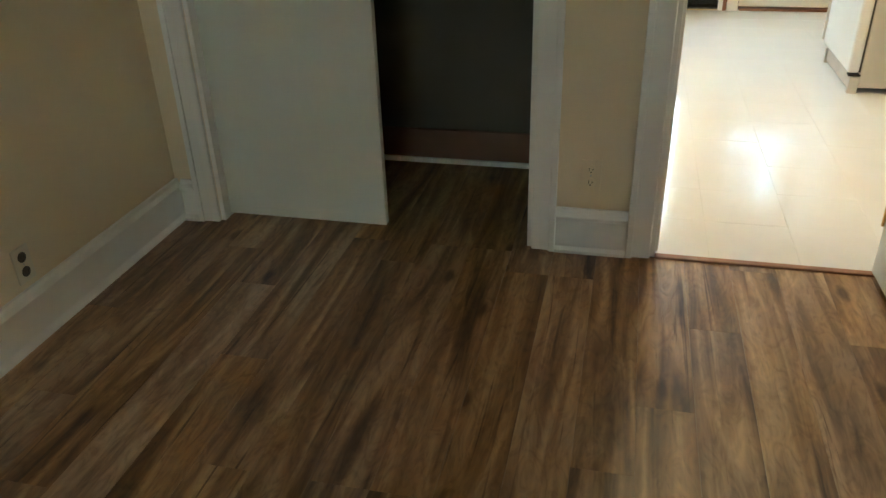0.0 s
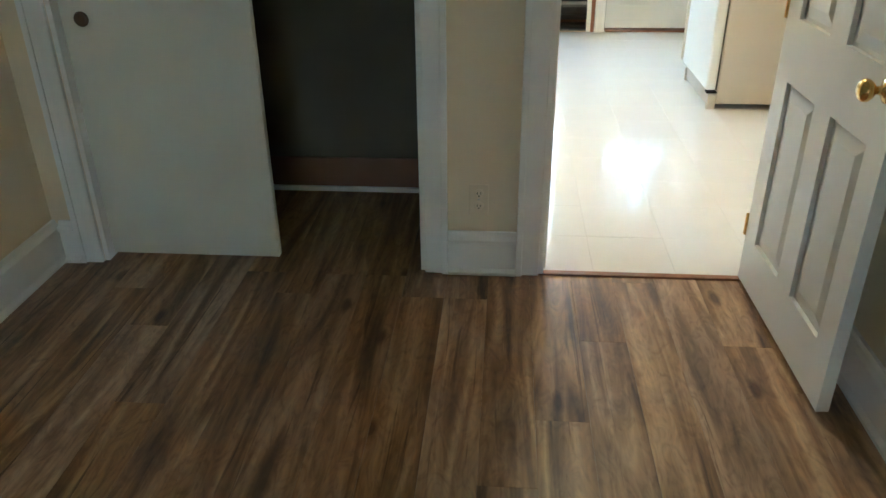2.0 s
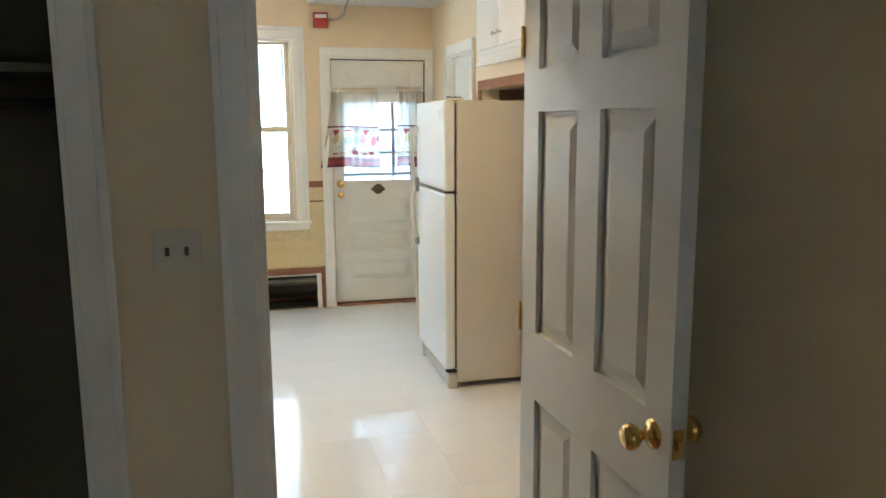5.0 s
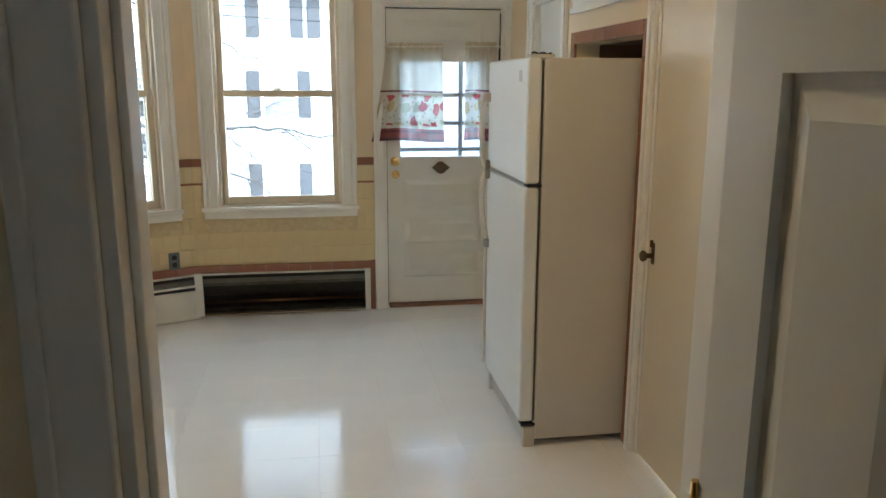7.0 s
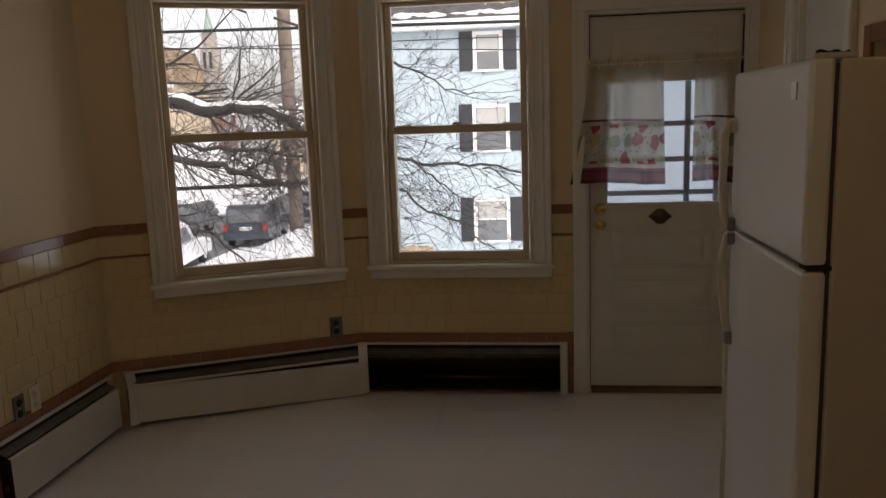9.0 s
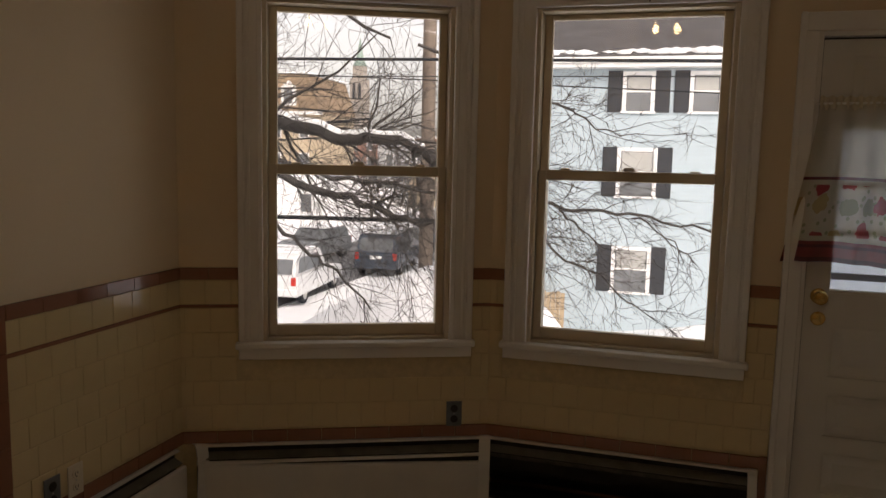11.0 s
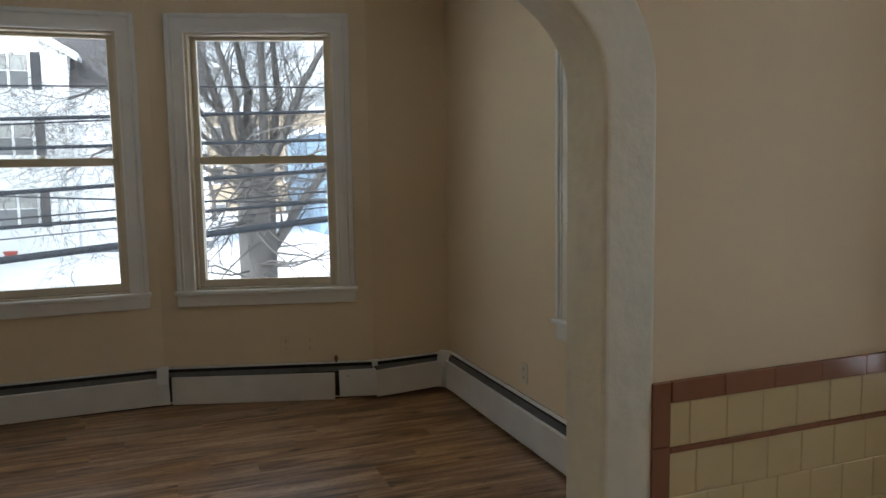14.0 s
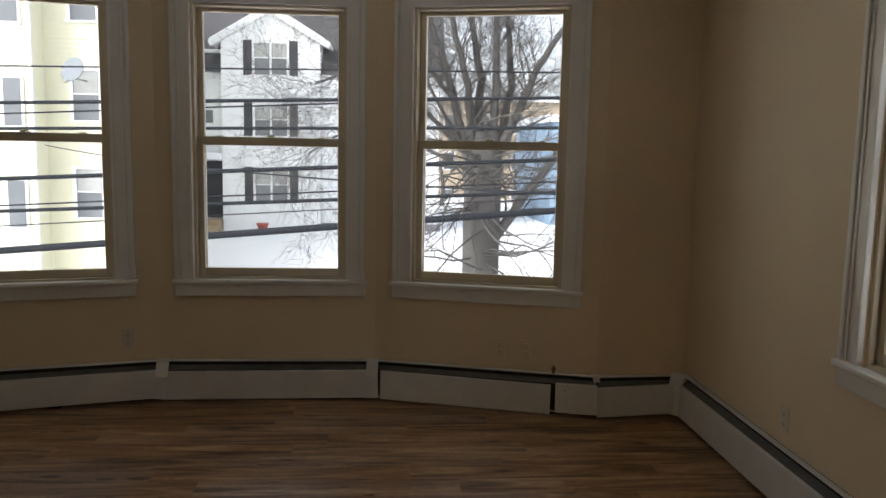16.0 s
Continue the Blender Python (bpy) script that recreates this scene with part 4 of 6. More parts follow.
def upright(parent, m, x, w, z0, z1, t):
    n = max(1, round((z1 - z0) / 0.152))
    h = (z1 - z0) / n
    for k in range(n):
        lay(parent, m, x, z0 + k * h + 0.0008, w, h - 0.0016, t, ROSE, "trim_tile")


def wainscot(parent, m, x0, x1, block=(), low=0.294, first=0.0):
    holes = [(a, b, c, d) for a, b, c, d in block]
    bm = pierced(x1, 0.0, 1.055, 0.002, [(-1, x0, -1, 3)] + holes)
    bmesh.ops.translate(bm, verts=bm.verts, vec=(0, -0.0021, 0))
    g = part("grout", bm, GROUT, parent)
    g.matrix_local = m
    def clear(z0, z1):
        free = [(x0, x1)]
        for b in block:
            if b[2] < z1 and b[3] > z0:
                free = [p for a, c in free for p in ((a, min(c, b[0])), (max(a, b[1]), c)) if p[1] - p[0] > 0.008]
        return free
    for a, c in clear(1.0, 1.05):
        strip(parent, m, a, c, 1.006, 0.05, 0.011)
    for a, c in clear(0.89, 0.90):
        strip(parent, m, a, c, 0.886, 0.013, 0.0075)
    course(parent, m, x0, x1, 0.899, 0.106, first, block)
    for k in range(5):
        course(parent, m, x0, x1, 0.886 - 0.106 * (k + 1), 0.106, first + (0.053 if k % 2 else 0.02), block)
    for a, c in clear(low, low + 0.05):
        strip(parent, m, a, c, low, 0.052, 0.010)


# west wall of the kitchen, bow wall, north wall, closet corner
west_m = pose(KIT_W, 6.116, 0, 0, 0, 90)
wainscot(arch_ob, west_m, 0.05, 0.934)
upright(arch_ob, west_m, 0.0, 0.048, 0.0, 1.056, 0.010)
win_block = lambda c: (c - 0.502, c + 0.502, 0.662, 3.0)
wainscot(bow_wall, pose(0, 0, 0), 0.0, bow_n, [win_block(W1)])
wainscot(north_wall, pose(0, 0, 0), 0.0, 1.515 - BOW_B[0], [win_block(0.90 - BOW_B[0])], first=0.03)
upright(north_wall, pose(0, 0, 0), 1.482 - BOW_B[0], 0.032, 0.0, 0.352, 0.010)
wainscot(closet_side, pose(0, 0, 0), 0.03, 0.566, low=0.0)
upright(closet_side, pose(0, 0, 0), 0.568, 0.047, 0.0, 1.056, 0.012)
# rose frame of the fridge alcove
alc = tagged(thing("trim_alcove", kit_east @ pose(0, 0, 0), "dusty rose tile frame round the fridge alcove", "trim"), kind="structure")
upright(alc, pose(0, 0, 0), KIT_N - ALC0, 0.055, 0.0, ALCZ + 0.06, 0.012)
upright(alc, pose(0, 0, 0), KIT_N - ALC1 - 0.055, 0.055, 0.0, ALCZ + 0.06, 0.012)
strip(alc, pose(0, 0, 0), KIT_N - ALC1 + 0.001, KIT_N - ALC0 - 0.001, ALCZ, 0.06, 0.012)


# ---- baseboard heaters ----
def heater(name, m, length, height, label, panel_tilt=0.0, missing=False, drop=0.0, panel=None, foot=0.028, slot=0.062):
    t = thing(name, m, label, "baseboard heater", "baseboard heaters")
    # Back plate coloured near-black for the shade behind the slot.
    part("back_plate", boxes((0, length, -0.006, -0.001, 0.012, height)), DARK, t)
    hood = [(-0.001, height), (-0.024, height), (-0.032, height - 0.006), (-0.030, height - 0.008), (-0.023, height - 0.003), (-0.001, height - 0.003)]
    part("hood", prism(hood, "x", 0, length), HEATER, t)
    part("damper", prism([(-0.008, height - 0.035), (-0.046, height - 0.055), (-0.046, height - 0.058), (-0.008, height - 0.038)], "x", 0.004, length - 0.004), DAMPER, t)
    part("heating_pipe", tube([(0.0, -0.034, 0.10), (length, -0.034, 0.10)], 0.011, 10), COPPER, t)
    if missing:
        bm = bmesh.new()
        x = 0.02
        while x < length - 0.04:
            vs = [bm.verts.new(c) for c in ((x, -0.062, 0.055), (x, -0.01, 0.055), (x, -0.01, 0.15), (x, -0.062, 0.15))]
            bm.faces.new(vs)
            x += 0.008
        tagged(part("fin_pack", bm, FIN, t, "row of dusty aluminium fins"), kind="stuff")
        part("bracket_rail", boxes((0, length, -0.058, -0.05, height - 0.075, height - 0.060), (0, length, -0.05, -0.04, 0.02, 0.03), bevel=0.002), FIN, t)
    else:
        # Solid dark block stands for the shade behind the front panel.
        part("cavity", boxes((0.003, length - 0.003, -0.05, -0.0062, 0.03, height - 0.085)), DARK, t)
        top = height - slot
        fp = [(-0.062, foot), (-0.066, foot + 0.004), (-0.066, top - 0.006), (-0.060, top), (-0.050, top), (-0.050, top - 0.003), (-0.058, top - 0.003), (-0.0635, top - 0.008), (-0.0635, foot + 0.006), (-0.060, foot + 0.002)]
        p0, p1 = panel or (0.004, length - 0.004)
        bm = prism(fp, "x", p0, p1)
        part("front_panel", bm, HEATER, t, m=pose(0, 0, -drop, 0, panel_tilt, 0))
    return t


def heater_cover(m, height, label="white sheet metal heater joint cover", w=0.05, lean=0.0):
    """A bent strip over a joint between two heaters."""
    t = thing("heater_joint_cover", m, label, "heater cover", "heater joint covers")
    prof = [(0.0, height + 0.005), (-0.034, height + 0.005), (-0.052, height - 0.012), (-0.082, height - 0.09), (-0.088, 0.02), (-0.085, 0.02), (-0.079, height - 0.09), (-0.042, height - 0.014), (-0.029, height + 0.001), (0.0, height + 0.001)]
    part("strip", prism(prof, "x", -w / 2, w / 2), HEATER, t, m=pose(0, 0, 0, 0, lean, 0))
    return t


KH = 0.292
heater("baseboard_heater", pose(KIT_W, 6.16, 0, 0, 0, 90), 0.83, KH, "white baseboard heater under rose and yellow tiles")
slipped = heater("baseboard_heater", bow_m @ pose(0.065, 0, 0), bow_n - 0.085, KH, "white baseboard heater with a slipped front panel", panel_tilt=1.25, drop=0.001, slot=0.072)
part("upper_lip", boxes((0.004, bow_n - 0.09, -0.063, -0.052, KH - 0.074, KH - 0.060), bevel=0.002), HEATER, slipped)
heater("baseboard_heater", north_m @ pose(0.02, 0, 0), 1.475 - BOW_B[0] - 0.02, KH, "baseboard heater with its front panel missing, showing fins", missing=True)
heater_cover(bow_m @ pose(0.045, -0.004, 0, 0, 0, 33), KH, lean=4)
heater_cover(bow_m @ pose(bow_n - 0.008, -0.004, 0, 0, 0, -12), KH)
heater_cover(north_m @ pose(1.457 - BOW_B[0], -0.002, 0), KH, "white heater end cap", w=0.036)
LH = 0.248
for p, q, tilt, dr, label in ((BAY[1], BAY[2], -0.35, 0.004, "white living room baseboard heater below the bay window"), (BAY[0], BAY[1], -0.3, 0.0, "white living room baseboard heater at the bay side")):
    m, n = run(p, q)
    heater("baseboard_heater", m @ pose(0.02, 0, 0), n - 0.04, LH, label, tilt, drop=dr, foot=0.010, slot=0.060)
m, n = run(BAY[2], BAY[3])
heater("baseboard_heater", m @ pose(0.02, 0, 0), n - 0.03, LH, "baseboard heater with a sagging front panel by the bend", 0.45, drop=-0.004, panel=(0.035, 1.088), foot=0.006, slot=0.060)
bend = thing("loose_metal_sheet", m, "loose bent white metal sheet leaning on the heater", "metal sheet")
part("sheet", prism([(-0.070, 0.012), (-0.073, 0.014), (-0.073, 0.186), (-0.066, 0.194), (-0.063, 0.192), (-0.070, 0.184)], "x", 1.140, n + 0.0135), HEATER, bend, m=pose(0, -0.012, -0.002, 0, -0.7, 0))
part("screw", turned([(-0.074, 0.004), (-0.077, 0.003)], "y", 10), COPPER, bend, m=pose(1.195, -0.012, 0.165))
m2, n2 = run(BAY[3], (LR_W, LR_N))
part("sheet", prism([(-0.070, 0.016), (-0.073, 0.018), (-0.073, 0.190), (-0.066, 0.198), (-0.063, 0.196), (-0.070, 0.188)], "x", -0.0135, n2 - 0.09), HEATER, bend, m=m.inverted() @ m2 @ pose(0, -0.012, -0.002, 0, -1.6, 0))
heater("baseboard_heater", m2, n2 - 0.06, LH, "uncovered baseboard heater section beside the corner", missing=True)
tagged(part("hood_clip", prism([(-0.001, LH + 0.004), (-0.030, LH + 0.004), (-0.050, LH - 0.03), (-0.047, LH - 0.031), (-0.028, LH + 0.001), (-0.001, LH + 0.001)], "x", -0.02, 0.02), HEATER, m=m2 @ pose(-0.01, 0, 0)), "bent white clip over the heater hood", "clip")
heater("baseboard_heater", pose(LR_W + 0.07, LR_N, 0), LR_E - LR_W - 0.08, LH + 0.012, foot=0.016, slot=0.052, label="long white baseboard heater on the side wall")
m, n = run((LR_W, LR_S), BAY[0])
heater("baseboard_heater", m, n - 0.02, LH, "white baseboard heater section past the bay")
for p, rz, lean in ((BAY[2], 82, -2), (BAY[1], 97, 5)):
    heater_cover(pose(p[0] + 0.004, p[1], 0, 0, 0, rz), LH, lean=lean, w=0.072)
heater_cover(pose(LR_W + 0.03, LR_N - 0.03, 0, 0, 0, 45), LH + 0.006, "white heater corner cover", w=0.085)
vm = run(BAY[2], BAY[3])[0]
tagged(part("air_vent_valve", turned([(0, 0.008), (0.02, 0.008), (0.022, 0.014), (0.034, 0.014), (0.037, 0.006), (0.048, 0.005)], "z", 12), COPPER, m=vm @ pose(1.12, -0.028, LH)), "small brass heater bleed valve", "valve")


# ---- electrical ----
def outlet(name, m, plate, face, label, holes=True):
    t = thing(name, m, label, "power outlet", "power outlets")
    part("plate", boxes((-0.035, 0.035, -0.006, 0.0, -0.057, 0.057), bevel=0.0025), plate, t)
    for z in (-0.024, 0.024):
        s = part("socket", turned([(-0.005, 0.0165), (-0.008, 0.0165), (-0.0085, 0.014)], "y", 16), face, t, m=pose(0, 0, z))
        part("slots", boxes((-0.007, -0.005, -0.0095, -0.0082, -0.005, 0.006), (0.005, 0.007, -0.0095, -0.0082, -0.004, 0.005), (-0.0025, 0.0025, -0.0095, -0.0082, -0.012, -0.008)), IRON, s)
    part("screw", turned([(-0.0055, 0.003), (-0.0075, 0.0028)], "y", 10), STEEL, t)
    return t


outlet("power_outlet", pose(BED_W, 2.455, 0.25, 0, 0, 90), PLASTIC, BROWNPLASTIC, "ivory wall outlet with brown sockets")
outlet("power_outlet", pose(0.683, BED_N, 0.30), CREAM, CREAM, "cream painted-over wall outlet")
outlet("power_outlet", bow_m @ pose(1.175, -0.009, 0.40), GREYPLATE, IRON, "grey metal outlet on yellow tile")
outlet("power_outlet", pose(KIT_W + 0.009, 6.32, 0.385, 0, 0, 90), GREYPLATE, IRON, "dark metal outlet on tile above heater")
outlet("power_outlet", pose(KIT_W + 0.009, 6.425, 0.39, 0, 0, 90), PLASTIC, PLASTIC, "ivory phone outlet on tile beside another")
outlet("power_outlet", pose(-3.222, LR_N, 0.385), PLASTIC, PLASTIC, "ivory wall outlet above the long heater")
for s in (0.79, 0.95):
    outlet("power_outlet", vm @ pose(s, 0, 0.375), PEACH, PEACH, "wall outlet painted over in cream")
outlet("power_outlet", run(BAY[0], BAY[1])[0] @ pose(1.20, 0, 0.385), PLASTIC, PLASTIC, "ivory wall outlet under the bay window")
sw = thing("light_switch", pose(0.718, BED_N, 1.205), "white double light switch with brown toggles", "light switch")
part("plate", boxes((-0.058, 0.058, -0.006, 0, -0.057, 0.057), bevel=0.0025), PLASTIC, sw)
for x in (-0.023, 0.023):
    part("toggle", boxes((-0.005, 0.005, -0.016, -0.005, -0.012, 0.010), bevel=0.002), BROWNPLASTIC, sw, m=pose(x, 0, 0, -12))
al = thing("fire_alarm", pose(1.534, KIT_N, 2.317), "red fire alarm box with white strobe window", "fire alarm")
part("housing", boxes((-0.058, 0.058, -0.05, 0, -0.058, 0.058), bevel=0.006), RED, al)
part("strobe", boxes((-0.045, 0.045, -0.056, -0.0505, 0.015, 0.042), bevel=0.004), WHITE, al)
tagged(part("alarm_conduit", tube([(1.592, KIT_N - 0.02, 2.325), (1.66, KIT_N - 0.02, 2.33), (1.72, KIT_N - 0.025, 2.37), (1.735, KIT_N - 0.05, 2.43), (1.72, KIT_N - 0.3, 2.435), (1.69, KIT_N - 0.9, 2.435)], 0.009, 8), STEEL), "grey bent conduit from the alarm to the ceiling", "conduit")
BULB = emit("warm_bulb", (1.0, 0.66, 0.32), 25.0)
lampk = thing("ceiling_lamp", pose(0.95, 4.35, CEILING), "ceiling lamp with two bare warm bulbs", "ceiling lamp")
part("canopy", turned([(0, 0.11), (-0.02, 0.11), (-0.035, 0.06), (-0.04, 0.01)], "z", 24), WHITE, lampk)
for sx in (-0.085, 0.085):
    part("socket", turned([(-0.03, 0.02), (-0.09, 0.02)], "z", 14), WHITE, lampk, m=pose(sx, 0, 0))
    part("bulb", turned([(-0.09, 0.012), (-0.11, 0.022), (-0.135, 0.03), (-0.155, 0.026), (-0.166, 0.012), (-0.168, 0.002)], "z", 16), BULB, lampk, m=pose(sx, 0, 0))

# ---- refrigerator ----
fr = thing("refrigerator", pose(1.962, 5.400, 0), "white top-freezer refrigerator with almond side", "refrigerator")
FW = 0.70
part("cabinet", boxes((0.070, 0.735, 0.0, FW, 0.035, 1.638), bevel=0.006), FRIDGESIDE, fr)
part("gasket", boxes((0.060, 0.0695, 0.012, FW - 0.012, 0.12, 1.128), (0.060, 0.0695, 0.012, FW - 0.012, 1.144, 1.628)), GASKET, fr)
fd = part("freezer_door", boxes((0.0, 0.0595, 0.0, FW, 1.143, 1.640), bevel=0.012), FRIDGE, fr)
rd = part("fridge_door", boxes((0.0, 0.0595, 0.0, FW, 0.118, 1.129), bevel=0.012), FRIDGE, fr)
part("badge", boxes((-0.003, 0.0005, 0.085, 0.125, 1.545, 1.59), bevel=0.001), STEEL, fd, "small grey badge")
HANDLE = mat("almond_handle_plastic", (0.60, 0.56, 0.49), 0.4)
HANDLEEND = mat("grey_handle_end", (0.26, 0.25, 0.235), 0.45)
part("handle", tube([(0.0, 0.655, 1.49), (-0.022, 0.655, 1.485), (-0.036, 0.655, 1.44), (-0.040, 0.655, 1.30), (-0.032, 0.655, 1.19), (-0.018, 0.655, 1.15), (0.0, 0.655, 1.146)], 0.013, 10), HANDLE, fd, "curved almond plastic handle")
part("handle", tube([(0.0, 0.655, 1.126), (-0.02, 0.655, 1.12), (-0.036, 0.655, 1.05), (-0.034, 0.655, 0.93), (-0.018, 0.655, 0.82), (-0.004, 0.655, 0.76), (0.0, 0.655, 0.75)], 0.013, 10), HANDLE, rd, "curved almond plastic handle")
for owner, ez in ((fd, 1.158), (rd, 1.112), (rd, 0.775), (fd, 1.475)):
    part("handle_end", boxes((-0.024, 0.0005, 0.638, 0.672, ez - 0.022, ez + 0.022), bevel=0.006), HANDLEEND if ez < 1.4 else HANDLE, owner, "grey plastic handle end" if ez < 1.4 else "")
part("edge_trim", boxes((-0.014, 0.0005, FW - 0.016, FW - 0.002, 0.14, 0.76), bevel=0.003), HANDLE, rd, "slim almond edge trim")
part("toe_grille", boxes(*[(0.03, 0.065, 0.01, FW - 0.01, 0.018 + 0.015 * k, 0.028 + 0.015 * k) for k in range(6)], (0.066, 0.0695, 0.01, FW - 0.01, 0.012, 0.116)), HANDLE, fr)
part("hinge_cover", boxes((0.012, 0.11, 0.01, 0.06, 1.6395, 1.652), bevel=0.003), HANDLE, fr)
for hz in (1.131, 0.098):
    part("hinge_bracket", boxes((0.01, 0.075, 0.003, 0.05, hz, hz + 0.011), bevel=0.001), IRON, fr)
for fx, fz in ((0.02, 0.09), (0.66, 0.036)):
    for fy in (0.004, FW - 0.04):
        part("foot", boxes((fx, fx + 0.05, fy, fy + 0.034, 0.0, fz), bevel=0.004), HANDLE, fr)
tagged(part("key_chain", tube([(1.985 + 0.012 * k, 5.43 + 0.004 * math.sin(k * 2.1) + 0.008 * k, 1.656 + 0.003 * math.sin(k * 1.7)) for k in range(9)], 0.004, 6), IRON), "small dark chain lying on the fridge", "chain")


# ---- outdoors ----
SNOW = mat("fresh_snow", (0.86, 0.87, 0.89), 0.75, vary=0.03, scale=0.4, fine=0.5, fine_scale=3)
ASPHALT = mat("wet_slushy_asphalt", (0.11, 0.11, 0.115), 0.5, vary=0.35, scale=0.6)
BARK = mat("grey_bark", (0.092, 0.086, 0.081), 0.85, vary=0.35, scale=9, fine=0.9, fine_scale=30)
# Yard tree bark, darker than the street tree's grey.
DARKBARK = mat("dark_yard_bark", (0.040, 0.036, 0.034), 0.8, vary=0.3, scale=9, fine=0.6, fine_scale=30)
BLUESIDE = mat("pale_blue_siding", (0.41, 0.495, 0.54), 0.6, vary=0.04, scale=0.7)
WHITESIDE = mat("white_siding", (0.84, 0.85, 0.85), 0.6, vary=0.03, scale=0.7)
YELLOWSIDE = mat("pale_yellow_siding", (0.74, 0.72, 0.55), 0.6, vary=0.04, scale=0.7)
SHUTTER = mat("black_shutter_paint", (0.025, 0.028, 0.034), 0.5)
TRIMOUT = mat("white_exterior_trim", (0.78, 0.78, 0.77), 0.5)
SHINGLE = mat("dark_roof_shingle", (0.075, 0.072, 0.075), 0.9, vary=0.3, scale=4, fine=0.6, fine_scale=12)
BROWNSIDE = mat("brown_mansard_slate", (0.27, 0.195, 0.13), 0.85, vary=0.2, scale=1.5)
DARKPANE = mat("dim_window_pane", (0.16, 0.17, 0.18), 0.08, vary=0.2, scale=1.0)
WIREBLACK = mat("black_cable_rubber", (0.022, 0.025, 0.030), 0.9, spec=0.2)
POLEWOOD = mat("weathered_pole_wood", (0.16, 0.125, 0.10), 0.85, vary=0.3, scale=8, fine=0.5)
FENCEWOOD = mat("tan_fence_wood", (0.38, 0.29, 0.19), 0.8, vary=0.2, scale=6)


def ground_z(x, y):
    k = min(max((-26 - x) / 6, 0), 1)
    z = -3.55 + 1.5 * k * k * (3 - 2 * k)
    z += 3.3 * math.exp(-((x + 1.9) ** 2 / (24.0 if x < -1.9 else 3.2) + (y - 17) ** 2 / 15.7))
    z += 0.9 * math.exp(-((x - 2.2) ** 2 + (y - 25) ** 2) / 5.0)
    road = 1 if -17.5 < x < -10.5 and y > 18 else 0.3
    return z + 0.10 * (1 - road) * math.sin(x * 0.9 + 1) * math.sin(y * 0.7)


def spread(fine, far):
    a = list(np.arange(-fine, fine + 0.1, 1.0))
    step, v = 2.0, fine
    while v < far:
        v += step
        step *= 1.5
        a += [v, -v]
    return sorted(float(q) for q in a)


gx, gy = [v - 12 for v in spread(34, 1500)], [v + 14 for v in spread(34, 1500)]
gme = bpy.data.meshes.new("ground")
gme.from_pydata([(x, y, ground_z(x, y)) for y in gy for x in gx], [], [(j * len(gx) + i, j * len(gx) + i + 1, (j + 1) * len(gx) + i + 1, (j + 1) * len(gx) + i) for j in range(len(gy) - 1) for i in range(len(gx) - 1)])
for p in gme.polygons:
    p.use_smooth = True
gme.materials.append(SNOW)
tagged(new("ground", gme), "snow covered ground and snow banks", "ground", kind="structure")
structure("road", boxes((-16.6, -11.2, 20, 160, -3.6, -3.50)), ASPHALT, "wet slushy street between snow banks", "road")


def siding(width, z0, z1, x0=0.0, board=0.125):
    me_v, me_f = [], []
    z = z0
    while z < z1 - 0.01:
        h = min(board, z1 - z)
        b = len(me_v)
        me_v += [(x0, -0.022, z), (x0 + width, -0.022, z), (x0 + width, -0.004, z + h), (x0, -0.004, z + h), (x0, 0, z), (x0 + width, 0, z)]
        me_f += [(b, b + 1, b + 2, b + 3), (b + 4, b + 5, b + 1, b)]
        z += h
    return me_v, me_f


def part_py(name, vs, fs, material, parent, label=""):
    me = bpy.data.meshes.new(name)
    me.from_pydata(vs, [], fs)
    me.materials.append(material)
    ob = new(name, me)
    ob.parent = parent
    if label:
        tagged(ob, label)
    return ob


def house_window(house, x, z0, z1, w, shutters=0.0, pair=False):
    """A sash window on a facade that faces -y."""
    f = 0.105
    win = part("window", boxes((x - w / 2, x - w / 2 + f, -0.07, 0.0, z0, z1), (x + w / 2 - f, x + w / 2, -0.07, 0.0, z0, z1), (x - w / 2 + f, x + w / 2 - f, -0.07, 0.0, z1 - f, z1), (x - w / 2 - 0.04, x + w / 2 + 0.04, -0.10, 0.0, z0 - 0.06, z0)), TRIMOUT, house)
    lights = [(x - w / 2 + f, x - 0.05), (x + 0.05, x + w / 2 - f)] if pair else [(x - w / 2 + f, x + w / 2 - f)]
    if pair:
        part("mullion", boxes((x - 0.05, x + 0.05, -0.07, 0.0, z0, z1 - f)), TRIMOUT, win)
    for a, b in lights:
        part("pane", boxes((a, b, -0.035, -0.026, z0, z1 - f)), DARKPANE, win)
        part("meeting_rail", boxes((a, b, -0.05, -0.0355, (z0 + z1) / 2 - 0.025, (z0 + z1) / 2 + 0.025)), TRIMOUT, win)
        part("blind", boxes((a + 0.03, b - 0.03, -0.045, -0.036, (z0 + z1) / 2 + 0.03, z1 - f - 0.02)), mat("pale_blind", (0.40, 0.40, 0.38), 0.8) if "pale_blind" not in bpy.data.materials else bpy.data.materials["pale_blind"], win)
    if shutters:
        for s in (-1, 1):
            a, b = sorted((x + s * (w / 2 + 0.01), x + s * (w / 2 + 0.01 + shutters)))
            bm = boxes((a, b, -0.05, -0.024, z0 - 0.03, z1 + 0.02))
            for k in range(2):
                zz = z0 + (z1 - z0) * (0.06 + 0.48 * k)
                box(bm, a + 0.05, b - 0.05, -0.06, -0.0505, zz, zz + (z1 - z0) * 0.40)
            part("shutter", bm, SHUTTER, house)


